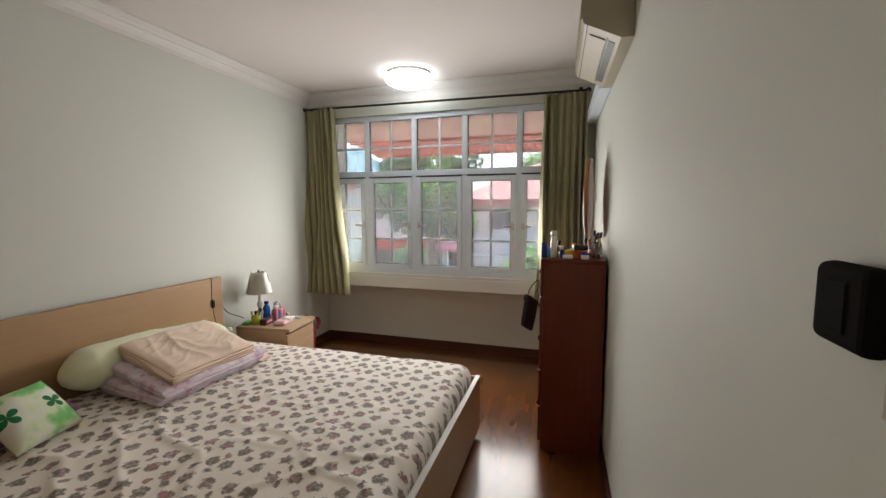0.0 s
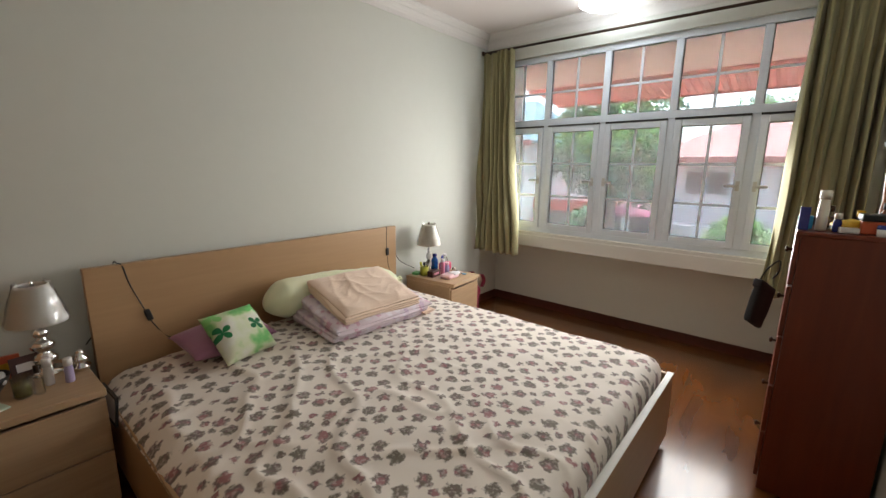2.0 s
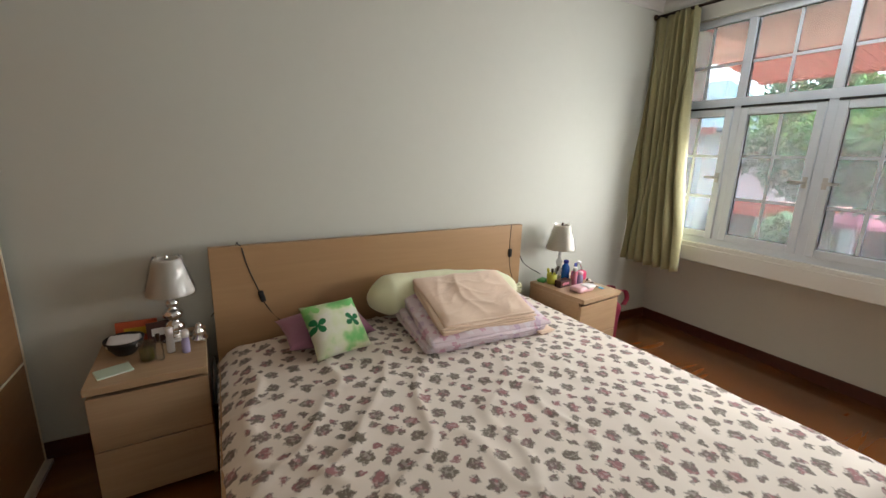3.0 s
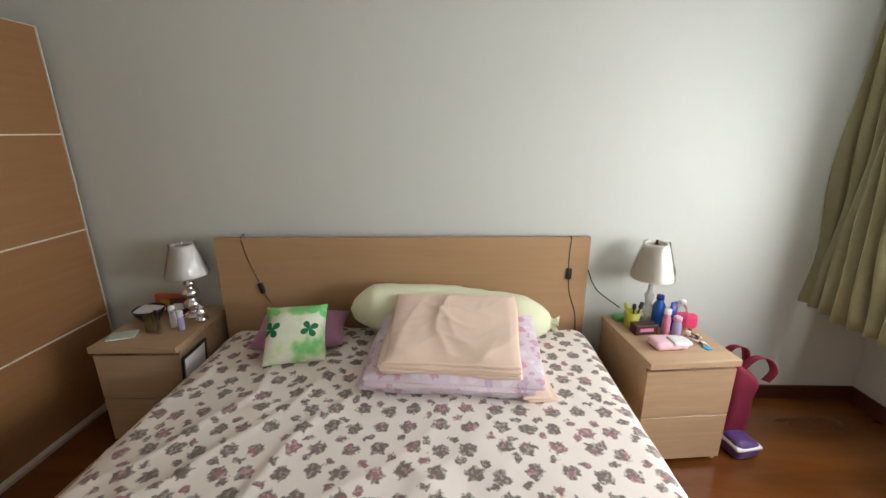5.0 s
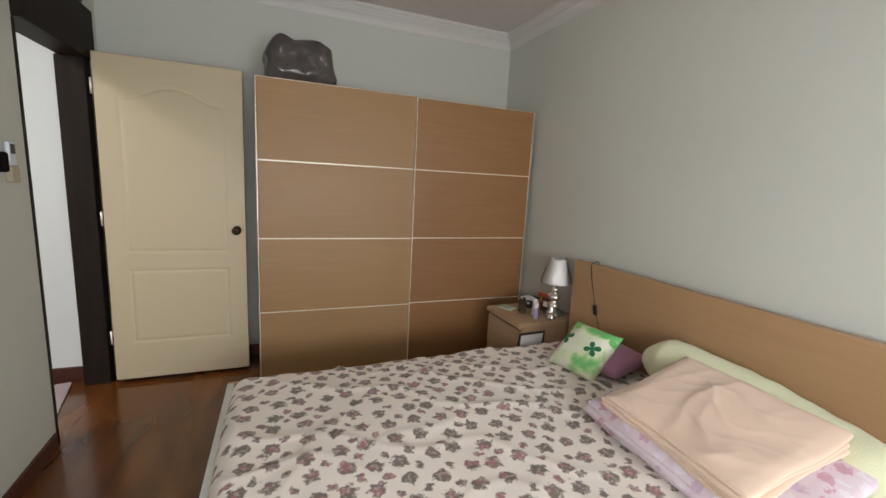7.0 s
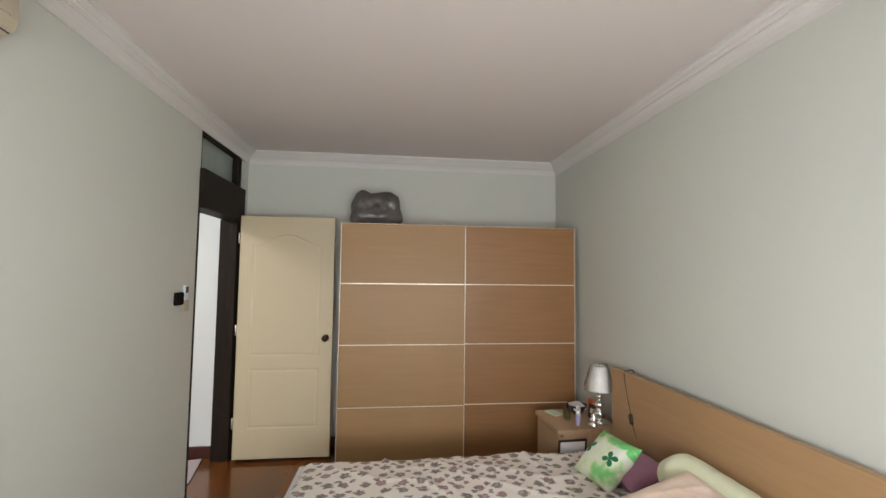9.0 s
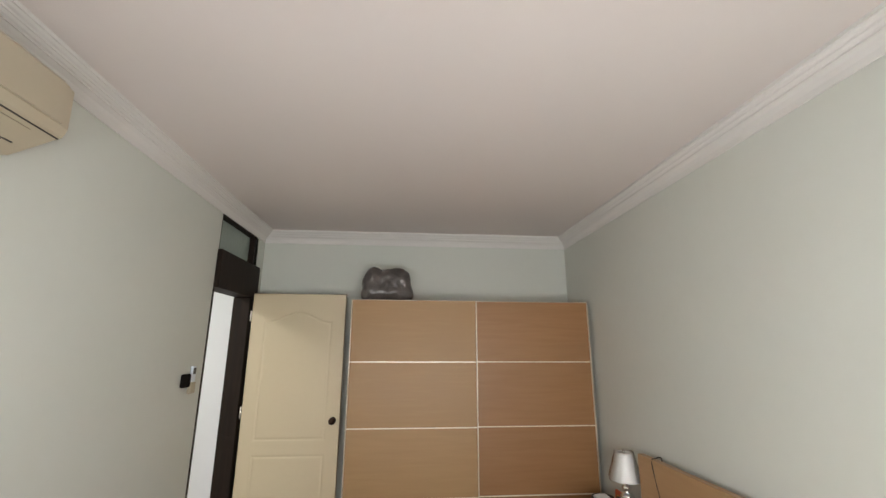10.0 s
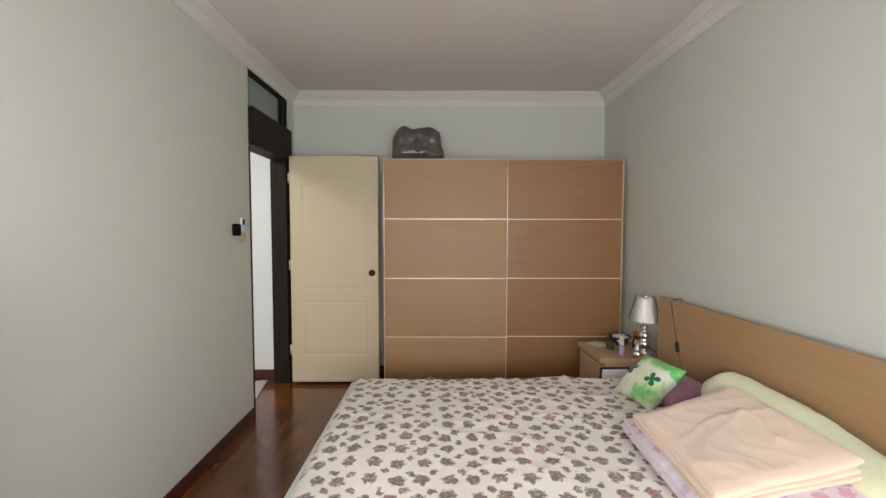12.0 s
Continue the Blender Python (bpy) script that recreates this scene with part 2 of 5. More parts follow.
        t.links.new(cur, mx.inputs["A"])
        t.links.new(cr.outputs[0], mx.inputs["B"])
        cur = mx.outputs["Result"]
    t.links.new(cur, b.inputs["Base Color"])
    return m


WALL = mat("wall_paint", (0.615, 0.632, 0.580), 0.7, vary=0.04, scale=1.2, bump=0.025, bump_scale=70, spec=0.25)
CEILM = mat("ceiling_paint", (0.68, 0.625, 0.60), 0.75, vary=0.02, scale=1.5, bump=0.04, bump_scale=120)
TRIM = mat("cornice_paint", (0.70, 0.68, 0.655), 0.55, vary=0.03, scale=4)
WHITE = mat("upvc_white", (0.68, 0.75, 0.82), 0.32, vary=0.02, scale=5)
LEDGE = mat("ledge_paint", (0.72, 0.72, 0.68), 0.5, vary=0.03, scale=3)
FLOOR = wood("floor_wood", (0.058, 0.015, 0.0035), (0.205, 0.066, 0.012), 0.24, "Y", 5, 1.3, 0.06, coat=0.58)
FLOOR.node_tree.nodes["Principled BSDF"].inputs["Coat IOR"].default_value = 1.42
FLOOR.node_tree.nodes["Principled BSDF"].inputs["Coat Roughness"].default_value = 0.13
SKIRT = wood("skirting_wood", (0.05, 0.012, 0.008), (0.085, 0.022, 0.014), 0.3, "Y", 8, 3)
OAK_Y = wood("oak_veneer_across", (0.39, 0.235, 0.118), (0.445, 0.277, 0.145), 0.42, "Y", 16, 2.2, 0.03)
OAK_X = wood("oak_veneer", (0.355, 0.208, 0.092), (0.405, 0.243, 0.110), 0.46, "X", 16, 2.2, 0.05, random_tone=0.45)
OAK_RED = wood("oak_veneer_reddish", (0.275, 0.133, 0.052), (0.335, 0.172, 0.072), 0.42, "X", 16, 2.2, 0.05, random_tone=0.35)
OAK_D = wood("oak_veneer_drawer", (0.40, 0.265, 0.155), (0.50, 0.345, 0.21), 0.42, "Y", 16, 3.0, 0.05)
CHERRY = wood("red_brown_veneer", (0.12, 0.017, 0.006), (0.185, 0.030, 0.009), 0.36, "Z", 12, 2, 0.04)
DARKWOOD = wood("dark_stained_wood", (0.010, 0.006, 0.004), (0.024, 0.015, 0.010), 0.6, "Z", 12, 3)
DARKWOOD.node_tree.nodes["Principled BSDF"].inputs["Specular IOR Level"].default_value = 0.2
DOORM = mat("cream_door_paint", (0.58, 0.49, 0.335), 0.42, vary=0.04, scale=2)
STRIP = mat("pale_gold_aluminium", (0.88, 0.81, 0.66), 0.3, 0.25)
SILVER = mat("brushed_aluminium", (0.80, 0.76, 0.68), 0.35, 0.6)
HANDLE = mat("grey_metal", (0.55, 0.55, 0.54), 0.3, 0.7)
CHROME = mat("chrome", (0.85, 0.85, 0.85), 0.08, 1.0)
BLACK = mat("black_plastic", (0.012, 0.012, 0.013), 0.4)
BLACKCLOTH = mat("black_cloth", (0.015, 0.015, 0.018), 0.9, bump=0.3, bump_scale=300)
BRONZE = mat("dark_bronze", (0.05, 0.03, 0.02), 0.35, 0.8)
CREAMPLASTIC = mat("aged_white_plastic", (0.42, 0.365, 0.27), 0.4, vary=0.05, scale=3)
CURTAIN = mat("olive_curtain_cloth", (0.27, 0.25, 0.13), 0.8, vary=0.38, scale=2.5, bump=0.3, bump_scale=250, sheen=0.2)
LINING = mat("pale_curtain_lining", (0.55, 0.54, 0.36), 0.85, vary=0.06, scale=3, bump=0.3, bump_scale=250)
SHEET = sheet_cloth("flower_print_sheet", (0.86, 0.79, 0.715), [(0.185, 0.155, 0.120), (0.185, 0.138, 0.115), (0.21, 0.155, 0.14), (0.24, 0.15, 0.145), (0.37, 0.17, 0.175)])
BEIGE = mat("beige_fleece", (0.78, 0.59, 0.455), 0.95, vary=0.07, scale=5, bump=0.15, bump_scale=420, sheen=0.4)
LILAC = sheet_cloth("lilac_print_cloth", (0.70, 0.59, 0.645), [(0.60, 0.34, 0.44), (0.76, 0.70, 0.76), (0.56, 0.42, 0.55)], 0.07)
LIME = mat("pale_lime_cloth", (0.74, 0.76, 0.52), 0.9, vary=0.05, scale=6, bump=0.3, bump_scale=200, sheen=0.3)
MAUVE = mat("mauve_cloth", (0.34, 0.15, 0.24), 0.9, vary=0.15, scale=8, bump=0.3, bump_scale=200, sheen=0.3)
# milky veil in the pane imitates outdoor glare; the tint dims the view
GLASS = glass("window_glass", (0.375, 0.425, 0.46), 0.0, 1.0, 0.075)
FROST = mat("reeded_glass", (0.30, 0.36, 0.32), 0.25, vary=0.1, scale=8, bump=0.4, bump_scale=40)
PALEGLASS = glass("clear_glass", (0.95, 0.965, 0.965), 0.02, 0.7)


# ---- mesh helpers ----
def mesh_from(bm, name):
    me = bpy.data.meshes.new(name)
    bm.to_mesh(me)
    bm.free()
    return me


def part(name, bm, material, parent=None, label="", smooth=False, loc=(0, 0, 0), rot=(0, 0, 0)):
    me = bm if isinstance(bm, bpy.types.Mesh) else mesh_from(bm, name)
    if smooth:
        me.polygons.foreach_set("use_smooth", [True] * len(me.polygons))
    for one in (material if isinstance(material, (list, tuple)) else [material]):
        if not len(me.materials) or isinstance(material, (list, tuple)):
            me.materials.append(one)
    ob = new(name, me)
    ob.matrix_basis = pose(*loc, *rot)
    ob.parent = parent
    if label:
        ob["label"] = label
    return ob


def thing(name, loc, label, category, group="", rot=(0, 0, 0)):
    ob = new(name)
    ob.empty_display_size = 0.1
    ob.matrix_basis = pose(*loc, *rot)
    return tagged(ob, label, category, group)


def box(lo, hi, bevel=0.0, seg=1, bm=None):
    bm = bm or bmesh.new()
    made = bmesh.ops.create_cube(bm, size=1.0)["verts"]
    for v in made:
        v.co = Vector([(lo[k] + hi[k]) / 2 + v.co[k] * (hi[k] - lo[k]) for k in range(3)])
    if bevel:
        edges = {e for v in made for e in v.link_edges}
        bmesh.ops.bevel(bm, geom=list(edges), offset=bevel, segments=seg, affect="EDGES", profile=0.5)
    return bm


def boxes(items, bevel=0.0, seg=1):
    bm = bmesh.new()
    for lo, hi in items:
        one = box(lo, hi, bevel, seg)
        me = mesh_from(one, "tmp")
        bm.from_mesh(me)
        bpy.data.meshes.remove(me)
    return bm


def lathe(profile, n=24, bm=None, at=(0, 0, 0), cap=True):
    """A turned shape round z from (radius, height) pairs."""
    bm = bm or bmesh.new()
    rings = []
    for r, z in profile:
        rings.append([bm.verts.new((at[0] + r * math.cos(a), at[1] + r * math.sin(a), at[2] + z)) for a in np.linspace(0, 2 * math.pi, n, endpoint=False)])
    for a, b in zip(rings, rings[1:]):
        for i in range(n):
            bm.faces.new((a[i], a[(i + 1) % n], b[(i + 1) % n], b[i]))
    if cap:
        bm.faces.new(rings[0][::-1])
        bm.faces.new(rings[-1])
    return bm


def tube(points, r, n=8, bm=None):
    """A round tube along a path."""
    bm = bm or bmesh.new()
    pts = [Vector(p) for p in points]
    rings = []
    for i, p in enumerate(pts):
        d = (pts[min(i + 1, len(pts) - 1)] - pts[max(i - 1, 0)]).normalized()
        up = Vector((0, 0, 1)) if abs(d.z) < 0.9 else Vector((1, 0, 0))
        a = d.cross(up).normalized()
        b = d.cross(a).normalized()
        rr = r[i] if isinstance(r, (list, tuple)) else r
        rings.append([bm.verts.new(p + a * rr * math.cos(t) + b * rr * math.sin(t)) for t in np.linspace(0, 2 * math.pi, n, endpoint=False)])
    for a, b in zip(rings, rings[1:]):
        for i in range(n):
            bm.faces.new((a[i], a[(i + 1) % n], b[(i + 1) % n], b[i]))
    bm.faces.new(rings[0][::-1])
    bm.faces.new(rings[-1])
    bmesh.ops.recalc_face_normals(bm, faces=bm.faces)
    return bm


def bend(points, steps=10):
    """A smooth path through the points."""
    pts = [Vector(p) for p in points]
    pts = [pts[0] * 2 - pts[1]] + pts + [pts[-1] * 2 - pts[-2]]
    out = []
    for i in range(1, len(pts) - 2):
        for s in range(steps):
            t = s / steps
            a, b, c, d = pts[i - 1:i + 3]
            out.append(0.5 * ((2 * b) + (c - a) * t + (2 * a - 5 * b + 4 * c - d) * t ** 2 + (3 * b - a - 3 * c + d) * t ** 3))
    out.append(pts[-2])
    return out


def prism(profile, axis, a, b, bm=None):
    """An outline of 2D points drawn out along one axis from a to b. The outline's pair are the two other axes in order."""
    bm = bm or bmesh.new()
    def at(p, s):
        c = list(p)
        c.insert("xyz".index(axis), s)
        return bm.verts.new(c)
    r0, r1 = [at(p, a) for p in profile], [at(p, b) for p in profile]
    n = len(profile)
    for i in range(n):
        bm.faces.new((r0[i], r0[(i + 1) % n], r1[(i + 1) % n], r1[i]))
    bm.faces.new(r0[::-1])
    bm.faces.new(r1)
    bmesh.ops.recalc_face_normals(bm, faces=bm.faces)
    return bm


def soft_box(size, radius, cuts, warp=None):
    """A rounded block of cloth or foam, as a fine mesh, centred. warp(v) moves each point."""
    h = [s / 2 for s in size]
    seen, faces, verts = {}, [], []
    def vid(p):
        key = tuple(round(c, 5) for c in p)
        if key not in seen:
            seen[key] = len(verts)
            inner = [max(-(h[k] - radius), min(h[k] - radius, p[k])) for k in range(3)]
            d = Vector([p[k] - inner[k] for k in range(3)])
            q = Vector(inner) + (d.normalized() * radius if d.length > 1e-9 else d)
            verts.append(warp(q) if warp else q)
        return seen[key]
    for ax in range(3):
        u, w = [k for k in range(3) if k != ax]
        nu, nw = cuts[u], cuts[w]
        for side in (-1, 1):
            grid = []
            for i in range(nu + 1):
                row = []
                for j in range(nw + 1):
                    p = [0, 0, 0]
                    p[ax] = side * h[ax]
                    p[u] = -h[u] + size[u] * i / nu
                    p[w] = -h[w] + size[w] * j / nw
                    row.append(vid(p))
                grid.append(row)
            for i in range(nu):
                for j in range(nw):
                    f = (grid[i][j], grid[i + 1][j], grid[i + 1][j + 1], grid[i][j + 1])
                    faces.append(f if side * (1 if ax != 1 else -1) > 0 else f[::-1])
    me = bpy.data.meshes.new("soft")
    me.from_pydata(verts, [], faces)
    me.validate()
    return me


def wave(v, scale, amount, seed=0):
    return noise.noise(Vector((v.x * scale + seed, v.y * scale + seed * 1.7, v.z * scale))) * amount


# ---- the room's shell ----
def wall(name, lo, hi, material=None):
    ob = part(name, box(lo, hi), material or WALL)
    return tagged(ob, kind="structure")


T = 0.12
wall("wall_back", (XL - T, YB - T, -0.1), (XR + T, YB, 2.95))
wall("wall_left", (XL - T, YB, -0.1), (XL, 6.2, 2.95))
def right_wall():
    tagged(part("wall_right", prism([(XR, DOOR1), (XR, 1.9), (wall_x(6.2), 6.2), (XR + T, 6.2), (XR + T, DOOR1)], "z", -0.1, 2.95), WALL), kind="structure")
    tagged(part("wall_by_door", boxes([((XR, YB, -0.1), (XR + T, DOOR0, 2.95)), ((XR, DOOR0, 2.602), (XR + T, DOOR1, 2.95))]), WALL), kind="structure")
right_wall()
def window_wall():
    xe = wall_x(YW) + 0.002
    bm = boxes([((XL, YW - 0.03, WZ1), (xe, YW + 0.2, 2.95)), ((XL, YL, -0.1), (xe, YL + 0.2, 0.70)),
                ((XL, YW - 0.03, 0.70), (WX0, YW + 0.2, WZ1)), ((WX1, YW - 0.03, 0.70), (xe, YW + 0.2, WZ1))])
    tagged(part("wall_window", bm, WALL), kind="structure")
    tagged(part("window_ledge", box((WX0, YW - 0.034, 0.70), (WX1, YL + 0.1, WZ0 - 0.03), 0.004), LEDGE), kind="structure")
    tagged(part("window_sill", box((WX0, YW - 0.028, WZ0 - 0.03), (WX1, YW + 0.2, WZ0), 0.004), LEDGE), kind="structure")
    tagged(part("window_ledge_end", boxes([((XL, YW + 0.2, 0.70), (WX0, YL + 0.1, 0.75)), ((WX1, YW + 0.2, 0.70), (xe, YL + 0.1, 0.75))]), LEDGE), kind="structure")
window_wall()
tagged(part("floor", box((XL, YB, -0.1), (XR, YL, 0.0)), FLOOR), kind="structure")
tagged(part("ceiling", box((XL, YB, CEIL), (XR, YW - 0.03, CEIL + 0.15)), CEILM), kind="structure")


def cornice():
    """Stepped plaster cornice: flat band on the wall, cove and two beads under the ceiling."""
    prof = [(0, 0), (0.008, 0), (0.010, 0.010), (0.005, 0.012), (0.008, 0.03), (0.018, 0.05), (0.034, 0.064), (0.040, 0.064), (0.040, 0.071), (0.050, 0.074), (0.056, 0.082), (0.062, 0.082), (0.064, 0.088), (0.074, 0.092), (0.080, 0.100), (0.088, 0.100), (0.088, 0.115), (0, 0.115)]
    z0 = CEIL - 0.1145
    def run(name, axis, wall_at, sign, a, b):
        pts = [((wall_at + sign * d, z0 + z)) for d, z in prof]
        tagged(part(name, prism(pts, axis, a, b), TRIM), kind="structure")
    run("cornice_left", "y", XL, 1, YB, YW - 0.03)
    run("cornice_by_door", "y", XR, -1, YB, 1.9)
    seg = part("cornice_right", prism([(-d, z0 + z) for d, z in prof], "y", 0, YW - 0.03 - 1.9), TRIM, None, "", False, (XR, 1.9, 0), (0, 0, LEAN_R))
    tagged(seg, kind="structure")
    run("cornice_back", "x", YB, 1, XL, XR)
    run("cornice_window", "x", YW - 0.03, -1, XL, XR)
cornice()


def skirting():
    def run(name, lo, hi):
        tagged(part(name, box(lo, hi, 0.003), SKIRT), kind="structure")
    run("baseboard_left", (XL, YB, -0.01), (XL + 0.014, YL, 0.085))
    run("baseboard_window", (XL + 0.014, YL - 0.014, -0.01), (XE - 0.01, YL, 0.085))
    seg = part("baseboard_right", box((-0.014, 0, -0.01), (0, YL - 1.93, 0.085), 0.003), SKIRT, None, "", False, (XR, 1.9, 0), (0, 0, LEAN_R))
    tagged(seg, kind="structure")
    run("baseboard_back", (XL + 0.014, YB, -0.01), (XR - 0.014, YB + 0.014, 0.085))
skirting()


def window():
    """Wide window: five fixed lights above five casements, each with glazing bars."""
    root = thing("window_1", (0, YW + 0.04, 0), "wide white framed window with glazing bars", "window")
    root["kind"] = "structure"
    n, w = 5, (WX1 - WX0) / 5
    bars = [((WX0, -0.03, WZ0), (WX1, 0.03, WZ0 + 0.045)), ((WX0, -0.03, WZ1 - 0.05), (WX1, 0.03, WZ1)), ((WX0, -0.03, WZT), (WX1, 0.03, WZT + 0.06))]
    for i in range(n + 1):
        x = WX0 + i * w
        for z0, z1 in ((WZ0 + 0.045, WZT), (WZT + 0.06, WZ1 - 0.05)):
            bars.append(((max(WX0, x - 0.026), -0.03, z0), (min(WX1, x + 0.026), 0.03, z1)))
    part("window_frame", boxes(bars, 0.003), WHITE, root)
    for i in range(n):
        x0, x1 = WX0 + i * w + 0.026, WX0 + (i + 1) * w - 0.026
        z0, z1 = WZT + 0.06, WZ1 - 0.05
        xm, zm = (x0 + x1) / 2, (z0 + z1) / 2 - 0.02
        part("glazing_bar", boxes([((x0, -0.006, zm - 0.009), (x1, 0.006, zm + 0.009)), ((xm - 0.009, -0.0065, z0), (xm + 0.009, 0.0065, z1))]), WHITE, root)
        p = part("pane", box((x0, -0.003, z0), (x1, 0.001, z1)), GLASS, root)
        p.visible_shadow = False
        part("gasket", boxes([((x0, -0.012, z0), (x0 + 0.005, -0.004, z1)), ((x0 + 0.005, -0.012, z1 - 0.004), (x1, -0.004, z1))]), BLACK, root, "thin black rubber gasket")
        z0, z1 = WZ0 + 0.045, WZT - 0.012
        sash = part("casement", boxes([((x0, -0.042, z0), (x0 + 0.048, 0.014, z1)), ((x1 - 0.048, -0.042, z0), (x1, 0.014, z1)),
                                       ((x0 + 0.048, -0.042, z0), (x1 - 0.048, 0.014, z0 + 0.05)), ((x0 + 0.048, -0.042, z1 - 0.05), (x1 - 0.048, 0.014, z1))], 0.004), WHITE, root)
        part("gasket", boxes([((x0, -0.045, WZT - 0.0115), (x1, 0.0, WZT + 0.002))]), BLACK, root)
        a0, a1, b0, b1 = x0 + 0.048, x1 - 0.048, z0 + 0.05, z1 - 0.05
        am = (a0 + a1) / 2
        g = [((am - 0.009, -0.0165, b0), (am + 0.009, -0.0035, b1))]
        for f in (0.31, 0.665):
            zz = b0 + (b1 - b0) * f
            g.append(((a0, -0.016, zz - 0.009), (a1, -0.004, zz + 0.009)))
        part("glazing_bar", boxes(g), WHITE, sash)
        p = part("pane", box((a0, -0.012, b0), (a1, -0.008, b1)), GLASS, sash)
        p.visible_shadow = False
        part("gasket", boxes([((a0, -0.020, b0), (a0 + 0.005, -0.0125, b1)), ((a1 - 0.005, -0.020, b0), (a1, -0.0125, b1)),
                              ((a0 + 0.005, -0.020, b1 - 0.005), (a1 - 0.005, -0.0125, b1)), ((a0 + 0.005, -0.020, b0), (a1 - 0.005, -0.0125, b0 + 0.004))]), BLACK, sash, "thin black rubber gasket")
        right = i in (0, 1, 3)
        hx = (x1 - 0.024) if right else (x0 + 0.024)
        zc = WZ0 + 0.5
        hb = boxes([((hx - 0.012, -0.052, zc - 0.035), (hx + 0.012, -0.042, zc + 0.035)), ((hx - 0.006, -0.075, zc - 0.006), (hx + 0.006, -0.052, zc + 0.006)),
                    ((min(hx, hx + (-0.075 if right else 0.075)), -0.083, zc - 0.009), (max(hx, hx + (-0.075 if right else 0.075)), -0.071, zc + 0.009))], 0.002)
        part("handle", hb, HANDLE, sash, "metal casement handle")
window()


def doorway():
    root = thing("door_1", (XR, DOOR0, 0), "dark stained door frame with a glazed transom", "door frame")
    root["kind"] = "structure"
    w = DOOR1 - DOOR0
    part("jamb", boxes([((-0.012, -0.05, -0.01), (T + 0.01, 0.03, 2.035)), ((-0.004, w - 0.012, -0.01), (T + 0.01, w + 0.012, 2.035))], 0.004), DARKWOOD, root)
    part("transom_frame", boxes([((0.0, -0.05, 2.32), (T, 0.03, 2.60)), ((0.0, w - 0.012, 2.32), (T, w + 0.004, 2.60)), ((0.0, 0.03, 2.575), (T, w - 0.012, 2.60))], 0.003), DARKWOOD, root)
    part("head", box((-0.035, -0.07, 2.036), (T, w + 0.01, 2.318), 0.005), DARKWOOD, root, "dark wooden door head")
    part("pane", box((0.05, 0.03, 2.32), (0.056, w - 0.012, 2.575)), FROST, root, "grey-green reeded transom glass")
doorway()


def door_leaf():
    """Cream moulded panel door, standing open."""
    root = thing("door", (XR - 0.055, 1.20, 0.03), "cream moulded panel door standing wide open beside wardrobe", "door")
    W, H, D = 0.79, 2.04, 0.036
    nx, nz = 104, 260
    verts, faces = [], []
    def inset(x, z):
        d = 0.0
        def groove(s):
            return -0.003 * math.exp(-(s / 0.009) ** 2)
        m = 0.12
        for (z0, z1, arch) in ((0.26, 0.73, 0), (0.86, 1.86, 0.07)):
            top = z1 + (arch * math.sin(math.pi * (x - m) / (W - 2 * m)) ** 2 * 1.2 - arch if arch else 0)
            inx = min(x - m, W - m - x)
            inz = min(z - z0, top - z)
            s = min(inx, inz)
            if abs(s) < 0.04:
                d = min(d, groove(s))
            if 0 < s:
                d = max(d, 0) if abs(s) > 0.04 else d
        return d
    for i in range(nx + 1):
        for j in range(nz + 1):
            x, z = W * i / nx, H * j / nz
            verts.append((-x, D + inset(x, z), z))
    k = nz + 1
    for i in range(nx):
        for j in range(nz):
            faces.append((i * k + j, i * k + j + 1, (i + 1) * k + j + 1, (i + 1) * k + j))
    me = bpy.data.meshes.new("leaf_face")
    me.from_pydata(verts, [], faces)
    bm = bmesh.new()
    bm.from_mesh(me)
    box((-W, 0, 0), (0, D - 0.008, H), bm=bm)
    for lo, hi in (((-W, D - 0.008, 0), (-W + 0.002, D, H)), ((-0.002, D - 0.008, 0), (0, D, H)), ((-W, D - 0.008, 0), (0, D, 0.002)), ((-W, D - 0.008, H - 0.002), (0, D, H))):
        box(lo, hi, bm=bm)
    part("leaf", bm, DOORM, root, smooth=False)
    part("knob", lathe([(0.026, 0), (0.028, 0.006), (0.012, 0.010), (0.010, 0.03), (0.024, 0.038), (0.029, 0.05), (0.024, 0.062), (0.008, 0.066)], 20), BRONZE, root, "dark bronze door knob", True, (-W + 0.055, D, 1.0), (-90, 0, 0))
    for z in (0.25, 1.02, 1.8):
        part("hinge", lathe([(0.007, 0), (0.007, 0.09)], 10), SILVER, root, "", True, (0.008, D, z))
door_leaf()


